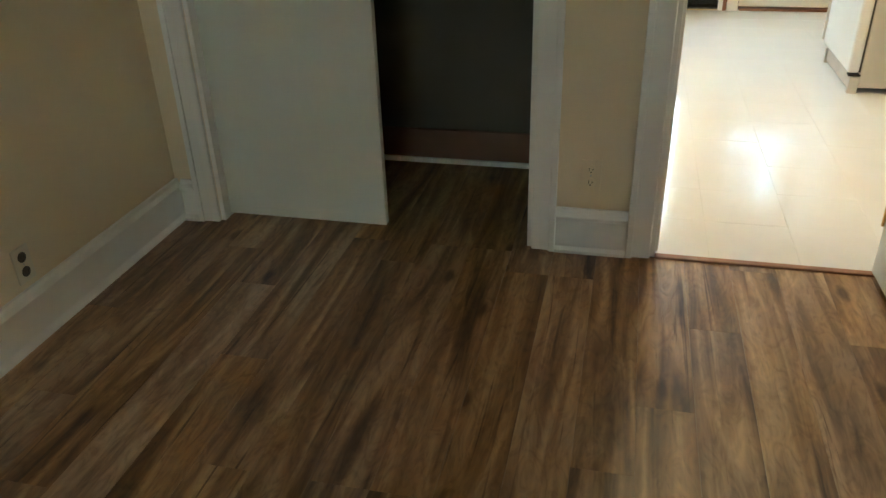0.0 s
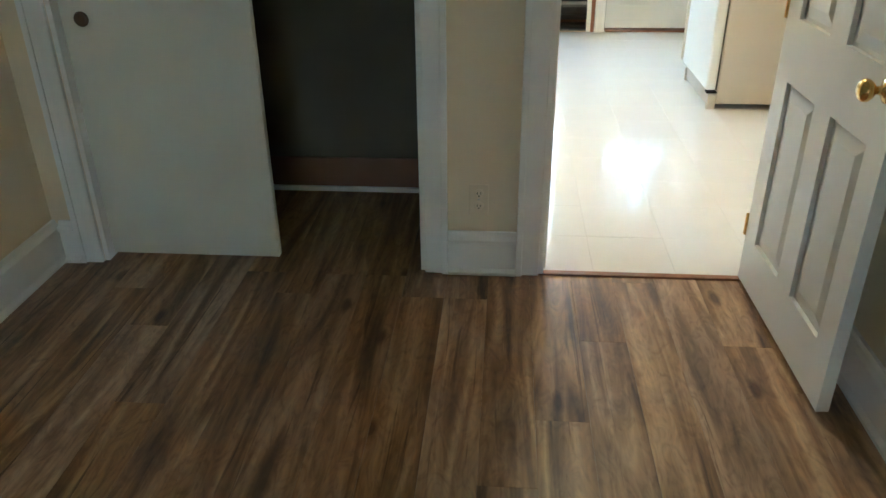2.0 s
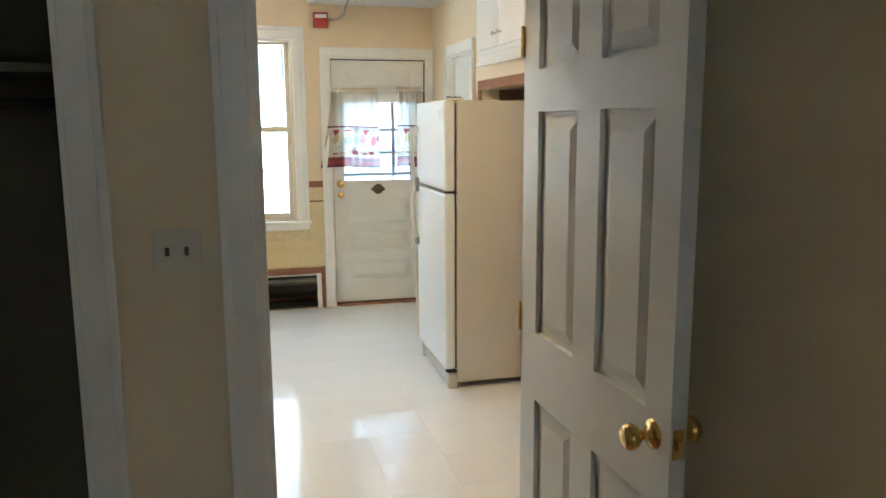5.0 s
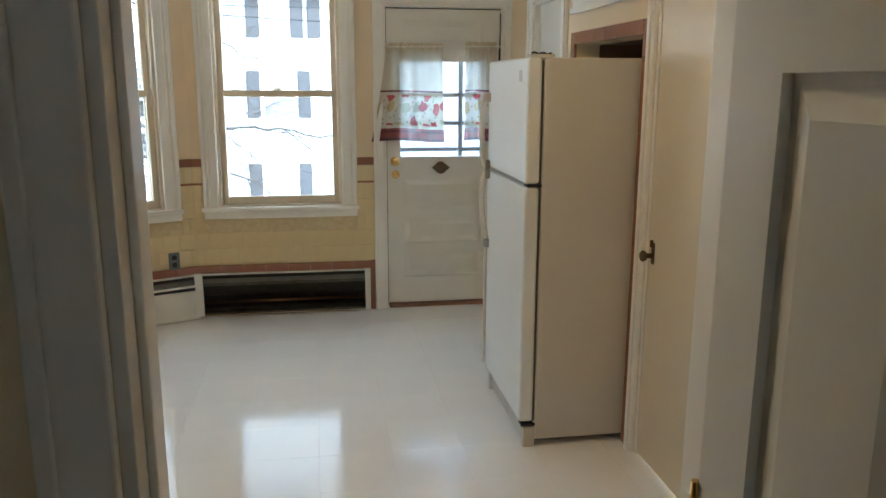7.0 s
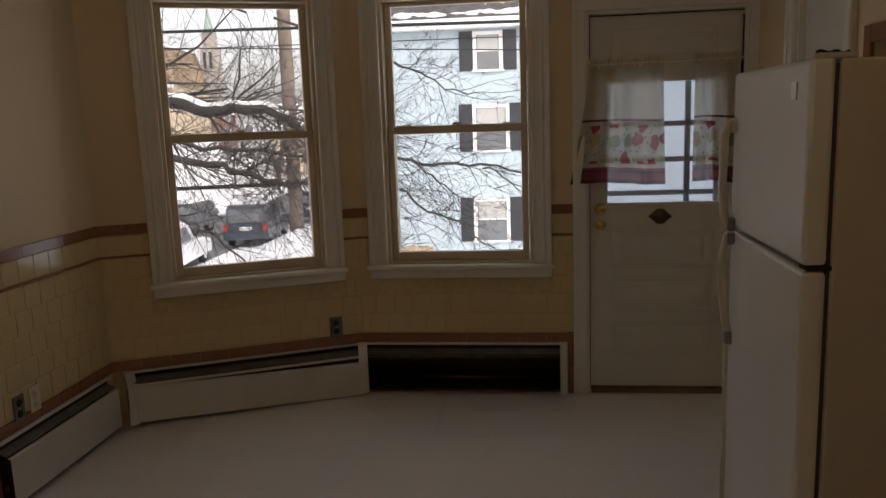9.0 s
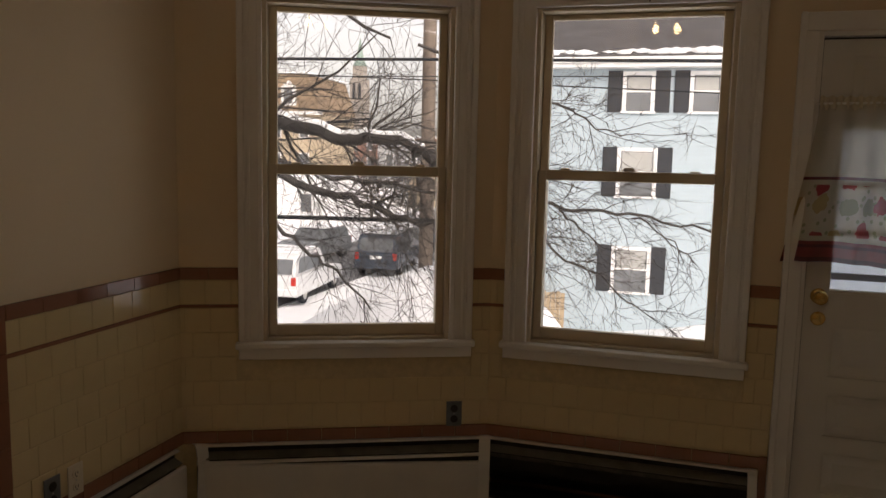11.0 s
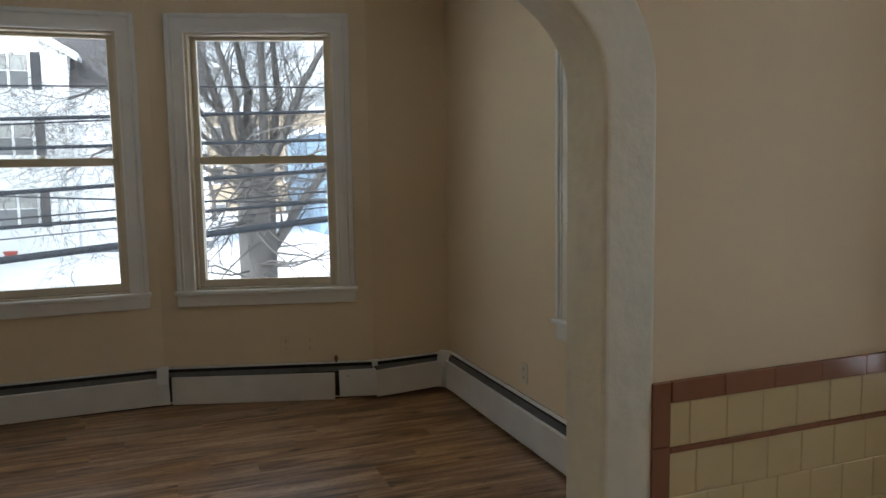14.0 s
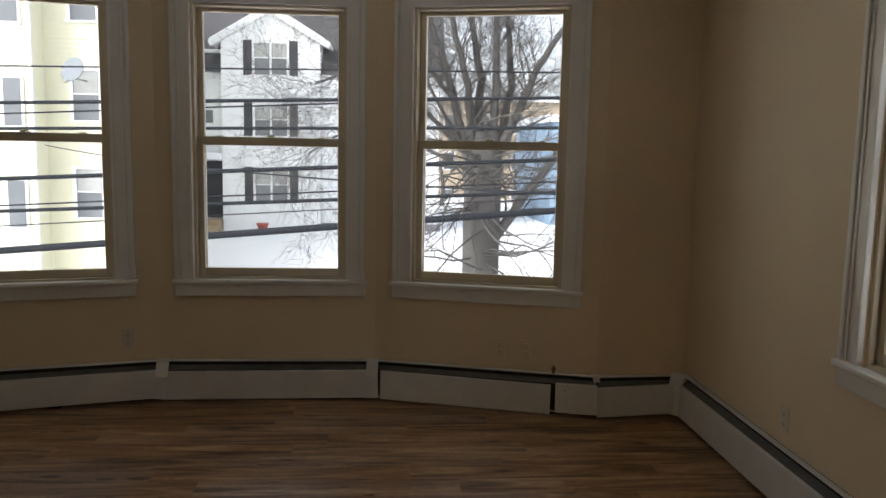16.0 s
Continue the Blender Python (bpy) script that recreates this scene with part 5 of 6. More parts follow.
def snow_lumps(x0, x1, y, z, rng, size=0.16):
    bm = bmesh.new()
    x = x0
    while x < x1:
        r = size * rng.uniform(0.5, 1.5)
        geo = bmesh.ops.create_icosphere(bm, subdivisions=1, radius=r, matrix=Matrix.Translation((x, y + rng.uniform(-0.1, 0.25), z + r * 0.25)) @ Matrix.Diagonal((1.7, 1.2, 0.62, 1)))
        x += r * 1.3
    for f in bm.faces:
        f.smooth = True
    return bm


rng = random.Random(11)
# pale blue house behind the kitchen
bh = thing("blue_house", pose(0.48, 27, -0.2, 0, 0, 0.5), "pale blue clapboard house with black shutters and snowy roof", "house")
part("wall", boxes((-3.9, 14, 0.0, 9, -3.7, 4.4)), BLUESIDE, bh)
part_py("siding", *siding(17.9, -3.7, 4.3, -3.9), BLUESIDE, bh)
part("corner_board", boxes((-3.98, -3.8, -0.05, 0.1, -3.7, 4.3)), TRIMOUT, bh)
part("cornice", boxes((-4.3, 14.4, -0.45, 0.0, 4.30, 4.42), (-4.3, 14.4, -0.52, -0.40, 4.42, 4.58), bevel=0.02), TRIMOUT, bh)
part("roof", prism([(-0.5, 4.58), (4.5, 8.3), (9.5, 4.58), (9.5, 4.45), (-0.5, 4.45)], "x", -4.3, 14.4), SHINGLE, bh)
part("roof_snow", snow_lumps(-4.3, 8.0, -0.30, 4.66, rng), SNOW, bh, "lumps of snow along the eave")
for x, z0, z1, w in ((-0.51, 3.12, 4.22, 0.88), (1.30, 3.12, 4.22, 0.88), (-0.46, 0.73, 2.10, 1.10), (-0.49, -2.03, -0.72, 1.10), (5.2, 3.12, 4.22, 0.98), (5.2, 0.73, 2.10, 1.10), (5.2, -2.03, -0.72, 1.10), (8.6, 0.73, 2.10, 1.1), (8.6, 3.12, 4.22, 0.98)):
    house_window(bh, x, z0, z1, w, 0.40)
fence = thing("stockade_fence", pose(-4.52, 25.5, -3.6), "weathered tan stockade fence topped with snow", "fence")
for k in range(22):
    part("board", boxes((k * 0.13, k * 0.13 + 0.12, 0, 0.025, 0, 1.44 + 0.02 * (k % 3))), FENCEWOOD, fence)

# white house across the street
wh = thing("white_house", pose(-35, 0.05, 0, 0, 0, 90), "white gabled house with black shutters across the street", "house")
part("wall", boxes((-7.5, 7.5, 0.5, 9, -2.3, 4.9)), WHITESIDE, wh)
part("front_gable", prism([(-2.15, -2.3), (2.15, -2.3), (2.15, 6.35), (0, 7.55), (-2.15, 6.35)], "y", 0.0, 6), WHITESIDE, wh)
part_py("siding", *siding(4.3, -2.3, 6.3, -2.15), WHITESIDE, wh)
v0, f0 = siding(5.0, -2.3, 4.8, -7.2)
part_py("siding", [(x, y + 0.495, z) for x, y, z in v0], f0, WHITESIDE, wh)
v0, f0 = siding(5.0, -2.3, 4.8, 2.2)
part_py("siding", [(x, y + 0.495, z) for x, y, z in v0], f0, WHITESIDE, wh)
part("gable_roof", prism([(-2.6, 6.05), (0, 7.55), (2.6, 6.05), (2.6, 6.25), (0, 7.80), (-2.6, 6.25)], "y", -0.35, 6), SNOW, wh, "snow-covered gable roof")
part("rake_trim", prism([(-2.55, 5.95), (0, 7.42), (2.55, 5.95), (2.55, 6.05), (0, 7.55), (-2.55, 6.05)], "y", -0.37, 0.05), TRIMOUT, wh)
part("roof", prism([(0.2, 4.9), (4.7, 8.9), (9.3, 4.9)], "x", -7.8, 7.8), SHINGLE, wh)
for z0, z1 in ((4.80, 6.25), (2.15, 3.55), (-0.79, 0.74)):
    house_window(wh, 0.0, z0, z1, 1.60, 0.37, pair=True)
for x, z0, z1, w in ((-2.75, 5.0, 5.6, 0.7), (-3.0, 2.6, 3.3, 0.9)):
    fw = thing("side_window", pose(-35.49 if z0 < 4.9 else -36.4, 0.05 + x, 0, 0, 0, 90), "small sash window in white dormer wall", "window")
    part("frame", boxes((-w / 2, w / 2, -0.06, 0.0, z0, z1)), TRIMOUT, fw)
    part("pane", boxes((-w / 2 + 0.07, w / 2 - 0.07, -0.07, -0.0605, z0 + 0.07, z1 - 0.07)), DARKPANE, fw)
part("dormer", boxes((-4.0, -2.3, 1.4, 4, 4.9, 5.8)), WHITESIDE, wh)
part("dormer_snow", boxes((-4.2, -2.2, 1.2, 4, 5.8, 5.98), bevel=0.05), SNOW, wh)
part("entry_door", boxes((-2.95, -2.2, 0.44, 0.47, -1.55, 0.98)), SHUTTER, wh)
part("porch_hood", boxes((-3.3, -2.16, -0.3, 0.47, 1.05, 1.35), bevel=0.03), SNOW, wh)
part("steps", boxes((-3.1, -2.2, -0.6, 0.47, -2.2, -1.6), (-3.1, -2.2, -0.9, -0.6, -2.2, -1.85)), FENCEWOOD, wh)
part("foundation", boxes((-7.6, 7.6, 0.42, 0.5, -2.4, -1.75)), DARKPANE, wh)
pot = thing("flower_pot", pose(-33.6, -0.15, -1.98), "red plastic flower pot on the snow", "flower pot")
part("pot", turned([(0, 0.16), (0.30, 0.24), (0.31, 0.27), (0.36, 0.27), (0.36, 0.22)], "z", 16), mat("red_plastic", (0.40, 0.09, 0.07), 0.5), pot)

# yellow house
yh = thing("yellow_house", pose(-24, -3.2, 0, 0, 0, 90), "pale yellow three-storey house with white trim", "house")
part("wall", boxes((-14, 0, 0.0, 10, -3.6, 9.0)), YELLOWSIDE, yh)
part_py("siding", *siding(14, -3.6, 8.8, -14, 0.14), YELLOWSIDE, yh)
part("corner_board", boxes((-0.12, 0.03, -0.05, 0.12, -3.6, 8.8)), TRIMOUT, yh)
part("bay", boxes((-2.9, -1.72, -0.9, 0.0, -3.6, 8.9)), YELLOWSIDE, yh)
vb, fb = siding(1.18, -3.6, 8.8, -2.9, 0.14)
part_py("siding", [(x, y - 0.9, z) for x, y, z in vb], fb, YELLOWSIDE, yh)
part("drain_pipe", tube([(-1.70, -0.93, 8.8), (-1.70, -0.93, -3.5)], 0.05, 8), TRIMOUT, yh)
part("roof", boxes((-14.4, 0.4, -1.2, 10.3, 9.0, 9.35), bevel=0.05), SNOW, yh)
for z0 in (5.2, 2.3, -0.6):
    house_window(yh, -0.55, z0, z0 + 1.55, 0.95)
for z0 in (4.9, 2.0, -0.9):
    t = thing("bay_window", pose(-23.1, -5.45, 0, 0, 0, 90), "narrow sash window in the yellow bay", "window", "bay windows")
    part("frame", boxes((-0.32, 0.32, -0.06, -0.024, z0, z0 + 1.5)), TRIMOUT, t)
    part("pane", boxes((-0.24, 0.24, -0.07, -0.061, z0 + 0.08, z0 + 1.42)), DARKPANE, t)
dish = thing("satellite_dish", pose(-23.0, -3.75, 3.7), "grey satellite dish on a wall bracket", "satellite dish")
bm = turned([(0.0, 0.36), (0.03, 0.34), (0.06, 0.22), (0.075, 0.02), (0.09, 0.02), (0.075, 0.22), (0.04, 0.35)], "x", 24)
part("reflector", bm, mat("grey_dish_paint", (0.15, 0.17, 0.19), 0.5), dish, m=pose(0, 0, 0, 0, 18, 160))
part("feed_arm", tube([(0.0, 0, -0.3), (0.35, -0.1, -0.42), (0.5, -0.12, -0.2)], 0.02, 6), STEEL, dish)
part("bracket", tube([(-0.05, 0, 0), (-0.4, 0.02, -0.25), (-0.98, 0.02, -0.25)], 0.03, 6), STEEL, dish)


# distant buildings
def block(name, x, y, w, d, h, material, label, rz=0.0, roof="gable", floors=3, base=-3.8):
    t = thing(name, pose(x, y, base, 0, 0, rz), label, "house", "distant houses")
    part("wall", boxes((-w / 2, w / 2, 0, d, 0, h)), material, t)
    if roof == "gable":
        part("roof", prism([(-w / 2 - 0.4, h), (0, h + w * 0.36), (w / 2 + 0.4, h)], "y", -0.4, d + 0.4), SNOW, t)
    elif roof == "mansard":
        r = prism([(-w / 2 - 0.2, h), (-w / 2 + 1.0, h + 3.4), (w / 2 - 1.0, h + 3.4), (w / 2 + 0.2, h)], "y", -0.2, d)
        part("mansard_roof", r, BROWNSIDE, t)
        part("roof_snow", boxes((-w / 2 + 0.8, w / 2 - 0.8, -0.3, d, h + 3.4, h + 3.62), bevel=0.08), SNOW, t)
        part("cornice", boxes((-w / 2 - 0.4, w / 2 + 0.4, -0.5, 0.0, h - 0.3, h)), TRIMOUT, t)
        part("chimney", boxes((-w / 4 - 0.6, -w / 4 + 0.6, 2, 3, h + 3.6, h + 5.6)), BROWNSIDE, t)
        for k in range(int(w / 3.2)):
            cx = -w / 2 + 2.2 + k * 3.0
            dm = part("dormer", prism([(cx - 0.7, h + 0.5), (cx - 0.7, h + 2.2), (cx, h + 2.8), (cx + 0.7, h + 2.2), (cx + 0.7, h + 0.5)], "y", -0.5, 1.2), TRIMOUT, t)
            part("pane", boxes((cx - 0.42, cx + 0.42, -0.53, -0.505, h + 0.7, h + 2.1)), DARKPANE, dm)
    else:
        part("roof", boxes((-w / 2 - 0.3, w / 2 + 0.3, -0.3, d + 0.3, h, h + 0.35)), SNOW, t)
    for f in range(floors):
        n = max(1, int(w / 2.6))
        for k in range(n):
            cx = -w / 2 + (k + 0.5) * w / n
            z = 1.0 + f * (h - 0.6) / floors
            wi = part("window", boxes((cx - 0.5, cx + 0.5, -0.06, 0.0, z, z + 1.5)), TRIMOUT, t)
            part("pane", boxes((cx - 0.4, cx + 0.4, -0.075, -0.061, z + 0.1, z + 1.4)), DARKPANE, wi)
    return t


TAN = mat("tan_siding", (0.45, 0.365, 0.26), 0.7, vary=0.08, scale=0.5)
BRICK = mat("dull_red_brick", (0.22, 0.12, 0.09), 0.85, vary=0.2, scale=2)
GREYSIDE = mat("grey_siding", (0.42, 0.43, 0.44), 0.7, vary=0.06, scale=0.5)
SKYBLUE = mat("bright_blue_siding", (0.24, 0.34, 0.45), 0.6, vary=0.05, scale=0.6)
block("distant_house", -38, 70, 14, 10, 9.2, TAN, "brown mansard-roofed house with white dormers", 4, "mansard", 3)
block("distant_house", -27.5, 88, 9, 9, 6.5, GREYSIDE, "distant grey house under snow", 0, "flat", 2)
block("distant_house", -21, 78, 7, 8, 4.6, TAN, "distant tan house under snow", 8, "gable", 2)
block("distant_house", -42, 120, 16, 9, 8, BRICK, "distant brick block with snowy roof", 0, "flat", 3)
block("distant_house", -26, 55, 6, 8, 4.0, WHITESIDE, "low white garage under snow", 6, "flat", 1)
block("distant_house", -14, 130, 24, 9, 8.5, GREYSIDE, "distant grey row of houses", 0, "gable", 3)
block("distant_house", -39, 18, 9, 9, 7.0, SKYBLUE, "bright blue house behind the street tree", 92, "flat", 3)
block("distant_house", -62, 17, 22, 9, 9.5, TAN, "distant orange-tan building with snowy roof", 90, "flat", 3)
block("distant_house", -70, -6, 26, 12, 13, GREYSIDE, "distant grey building behind the white house", 90, "gable", 3)
block("distant_house", -60, 45, 20, 9, 7, BRICK, "distant brick row under snow", 70, "flat", 2)
STEEPLE = mat("weathered_brown_stone", (0.32, 0.285, 0.25), 0.85, vary=0.15, scale=1)
st = thing("church_steeple", pose(-60.5, 150, -4), "brown church tower with a green copper spire", "church")
part("tower", boxes((-1.5, 1.5, -1.5, 1.5, 0, 20.5), (-1.7, 1.7, -1.7, 1.7, 15.5, 16.0)), STEEPLE, st)
part("belfry", boxes((-1.1, 1.1, -1.1, 1.1, 20.5, 23)), STEEPLE, st)
part("spire", turned([(23, 1.5), (24.2, 0.9), (28.5, 0.05)], "z", 8), mat("green_copper", (0.24, 0.32, 0.28), 0.7), st)
for sx in (-0.6, 0.6):
    part("louvre", boxes((sx - 0.3, sx + 0.3, -1.6, -1.51, 16.5, 19.5)), SHUTTER, st)

# poles and cables
pole = thing("utility_pole", pose(-3.97, 20, -3.2), "weathered wooden utility pole", "utility pole")
part("pole", turned([(-0.6, 0.17), (11, 0.13), (11.02, 0.02)], "z", 12), POLEWOOD, pole)
part("cross_arm", boxes((-1.1, 1.1, -0.18, -0.06, 8.6, 8.75), bevel=0.01), POLEWOOD, pole)


def cable(a, b, r, sag=0.0, label="black overhead power cable"):
    pts = [Vector(a).lerp(Vector(b), k / 16) - Vector((0, 0, sag * 4 * (k / 16) * (1 - k / 16))) for k in range(17)]
    tagged(part("overhead_cable", tube(pts, r, 6), WIREBLACK), label, "cable", "overhead cables")


for z0, z1, r in ((2.633, 2.66, 0.012), (2.19, 2.25, 0.026), (2.10, 2.20, 0.012), (1.818, 1.859, 0.024), (1.216, 1.313, 0.030), (0.865, 0.974, 0.011), (0.763, 0.855, 0.026), (0.60, 0.72, 0.008), (0.313, 0.473, 0.050)):
    s = (z1 - z0) / 1.87
    cable((-11, -38, z0 - s * 40.6), (-11, 34, z0 + s * 31.4), r)
cable((-30, 19.5, 3.95), (20, 19.5, 3.05), 0.032)
cable((-30, 19.2, 4.3), (20, 19.2, 1.9), 0.012)
cable((-30, 19.0, 3.3), (20, 19.0, 2.9), 0.010)
cable((-20, 13, 0.40), (-1.0, 13, 0.79), 0.028)
cable((-23, -4.6, 1.55), (-4.9, 9.0, 1.2), 0.012, 0.2, "thin service cable to the house")


# trees
class Limbs:
    """Collects tapered round branches as plain lists."""

    def __init__(self):
        self.v, self.f = [], []

    def add(self, pts, radii, seg):
        u = None
        rings = []
        for i, p in enumerate(pts):
            d = (pts[min(i + 1, len(pts) - 1)] - pts[max(i - 1, 0)]).normalized()
            u = d.orthogonal().normalized() if u is None else (u - d * u.dot(d)).normalized()
            w = d.cross(u)
            rings.append(len(self.v))
            for k in range(seg):
                t = 2 * math.pi * k / seg
                self.v.append(tuple(p + radii[i] * (math.cos(t) * u + math.sin(t) * w)))
        for a, b in zip(rings, rings[1:]):
            for k in range(seg):
                self.f.append((a + k, a + (k + 1) % seg, b + (k + 1) % seg, b + k))

    def mesh(self, name, material, parent, label=""):
        ob = part_py(name, self.v, self.f, material, parent, label)
        for p in ob.data.polygons:
            p.use_smooth = True
        return ob


def grow(store, p, d, length, r, depth, rnd, droop=0.0, wild=0.28):
    n = 5 if depth > 1 else 4
    pts, radii, q, e = [p.copy()], [r], p.copy(), d.normalized()
    for k in range(n):
        e = (e + Vector((rnd.gauss(0, wild), rnd.gauss(0, wild), rnd.gauss(0, wild) - droop)) * 0.55).normalized()
        q = q + e * (length / n)
        pts.append(q.copy())
        radii.append(r * (1 - 0.72 * (k + 1) / n))
    store.add(pts, radii, 7 if r > 0.08 else 5 if r > 0.02 else 3)
    if depth <= 0:
        return
    kids = rnd.randint(3, 5) if depth > 1 else rnd.randint(3, 5)
    for _ in range(kids):
        k = rnd.randint(1, n)
        base, along = pts[k], (pts[k] - pts[k - 1]).normalized()
        side = along.orthogonal().normalized()
        side.rotate(Matrix.Rotation(rnd.uniform(0, 2 * math.pi), 3, along))
        way = (along * rnd.uniform(0.5, 1.1) + side * rnd.uniform(0.5, 1.0)).normalized()
        grow(store, base, way, length * rnd.uniform(0.45, 0.75), max(radii[k] * rnd.uniform(0.42, 0.66), 0.0035), depth - 1, rnd, droop, wild)


def limb(store, pts, r0, r1, rnd, twigs, depth, droop, snow=None, reach=1.4):
    """A main limb through given places, with side shoots."""
    ps = [Vector(p) for p in pts]
    fine = []
    for a, b in zip(ps, ps[1:]):
        for k in range(4):
            fine.append(a.lerp(b, k / 4) + Vector((rnd.gauss(0, 0.02), rnd.gauss(0, 0.02), rnd.gauss(0, 0.025))))
    fine.append(ps[-1])
    n = len(fine) - 1
    radii = [r0 + (r1 - r0) * k / n for k in range(n + 1)]
    store.add(fine, radii, 9)
    if snow is not None:
        snow.add([p + Vector((0, 0, radii[i] * 0.9)) for i, p in enumerate(fine[: int(n * 0.85)])], [radii[i] * 0.68 * (1 + 0.1 * math.sin(i * 1.7)) for i in range(int(n * 0.85))], 6)
    for k in range(twigs):
        i = rnd.randint(1, n)
        along = (fine[i] - fine[i - 1]).normalized()
        side = along.orthogonal().normalized()
        side.rotate(Matrix.Rotation(rnd.uniform(0, 2 * math.pi), 3, along))
        grow(store, fine[i], along * rnd.uniform(0.8, 1.6) + side, reach * rnd.uniform(0.6, 1.3), max(radii[i] * rnd.uniform(0.14, 0.30), 0.0065), depth, rnd, droop, 0.32)


rt = random.Random(21)
street = thing("street_tree", pose(-16.8, 7.28, -3.5), "large bare grey street tree", "tree")
trunk, crown = Limbs(), Limbs()
trunk.add([Vector((0, 0, -0.3)), Vector((0.02, 0, 0.5)), Vector((0.0, -0.01, 2.2)), Vector((0, -0.01, 3.8)), Vector((0.0, 0.02, 4.9)), Vector((0.0, 0.05, 5.5))], [0.58, 0.47, 0.41, 0.42, 0.40, 0.27], 14)
for r, twigs, way in ((0.15, 26, ((0.0, 0.12, 2.9), (0.05, 0.82, 4.0), (0.1, 1.54, 4.95), (0.1, 2.5, 5.9))), (0.10, 24, ((0.0, -0.25, 4.7), (0.15, -0.70, 6.2), (0.3, -1.17, 6.7), (0.5, -2.2, 7.4))),
                      (0.13, 26, ((0.0, -0.25, 4.7), (-0.1, -0.80, 6.7), (-0.2, -1.20, 7.8), (-0.2, -1.9, 10.2))), (0.12, 24, ((0.0, -0.2, 4.9), (0.2, -0.40, 6.5), (0.3, -0.74, 7.75), (0.4, -1.0, 10.5))),
                      (0.13, 24, ((0.0, -0.1, 4.9), (-0.2, -0.08, 6.7), (-0.4, -0.25, 7.9), (-0.5, -0.3, 11.0))), (0.13, 24, ((0.0, 0.1, 4.9), (0.2, 0.20, 6.5), (0.3, 0.16, 7.9), (0.5, 0.3, 11.0))),
                      (0.12, 24, ((0.0, 0.25, 4.9), (-0.2, 0.60, 6.5), (-0.3, 0.50, 7.9), (-0.4, 0.8, 10.6))), (0.13, 26, ((0.0, 0.25, 4.9), (0.1, 0.76, 6.1), (0.2, 1.10, 6.9), (0.3, 1.66, 7.8), (0.4, 2.6, 9.6))), (0.065, 30, ((0.0, -0.2, 4.9), (0.3, -2.0, 6.6), (0.4, -2.9, 6.7), (0.5, -3.6, 6.4))), (0.055, 30, ((0.0, -0.2, 4.6), (0.3, -2.2, 5.6), (0.4, -3.0, 5.4), (0.5, -3.7, 5.0))), (0.055, 24, ((0.0, -0.2, 4.8), (0.2, -1.8, 7.4), (0.3, -2.8, 7.8)))):
    limb(crown, way, r * 0.85, r * 0.32, rt, twigs, 3, 0.0, reach=1.5)
for _ in range(46):
    a = rt.uniform(-1.2, 1.2)
    grow(crown, Vector((0.3, rt.uniform(-0.3, 0.3), rt.uniform(2.2, 5.0))), Vector((0.8, math.sin(a) * 1.4, rt.uniform(-0.35, 0.35))), rt.uniform(1.8, 3.6), 0.026, 2, rt, 0.02, 0.36)
trunk.mesh("trunk", BARK, street)
crown.mesh("crown", BARK, street, "bare spreading branches")

yard = thing("yard_tree", pose(0, 0, 0), "bare yard tree with a snow-topped limb", "tree")
trunk, crown, snow = Limbs(), Limbs(), Limbs()
ry = random.Random(5)
trunk.add([Vector(p) for p in ((-8.6, 13.4, -3.9), (-8.5, 13.4, -1.0), (-8.3, 13.4, 1.6), (-8.4, 13.5, 4.0), (-8.3, 13.6, 7.0))], [0.42, 0.34, 0.30, 0.22, 0.10], 12)
limb(crown, [(-8.3, 13.4, 1.9), (-5.6, 13.1, 2.5), (-4.3, 13.0, 2.12), (-3.66, 13.0, 1.95), (-2.92, 13.0, 1.74), (-2.47, 13.0, 1.71), (-1.96, 13.0, 1.68), (-1.62, 13.0, 1.48), (-0.9, 12.8, 1.2)], 0.115, 0.045, ry, 74, 2, 0.03, snow)
limb(crown, [(-8.3, 13.4, 1.2), (-5.0, 12.4, 1.75), (-3.1, 12.0, 1.28), (-2.37, 12.0, 1.09), (-1.9, 12.0, 0.95), (-1.32, 12.0, 0.84), (-0.7, 12.1, 0.6)], 0.060, 0.018, ry, 62, 2, 0.045)
limb(crown, [(-5.0, 12.4, 1.7), (-3.6, 12.0, 1.05), (-3.13, 12.0, 0.75), (-2.72, 12.0, 0.45), (-2.4, 12.0, 0.27), (-2.0, 12.0, -0.14)], 0.034, 0.010, ry, 18, 2, 0.12, reach=0.8)
limb(crown, [(-3.3, 12.2, 1.45), (-2.48, 12.0, 1.28), (-1.77, 12.0, 1.24), (-1.32, 12.0, 1.12), (-0.8, 12.1, 0.9)], 0.030, 0.012, ry, 30, 2, 0.10, reach=1.1)
limb(crown, [(-1.3, 13.0, 1.30), (-0.6, 14.0, 1.03), (-0.11, 14.0, 0.92), (0.61, 14.0, 0.88), (1.34, 14.0, 0.76), (2.0, 14.1, 0.5)], 0.028, 0.010, ry, 22, 2, 0.10, reach=0.8)
limb(crown, [(0.61, 14.0, 0.86), (1.0, 14.0, 0.63), (1.33, 14.0, 0.39)], 0.012, 0.006, ry, 9, 1, 0.1, reach=0.5)
limb(crown, [(-1.3, 13.2, 1.05), (-0.58, 14.0, 0.61), (-0.2, 14.0, 0.26), (0.24, 14.0, 0.11), (0.58, 14.0, -0.20), (0.92, 14.0, -0.39)], 0.020, 0.007, ry, 20, 2, 0.10, reach=0.7)
limb(crown, [(-0.27, 14.0, 0.92), (0.10, 14.0, 0.58), (0.36, 14.0, 0.36)], 0.013, 0.006, ry, 8, 1, 0.1, reach=0.5)
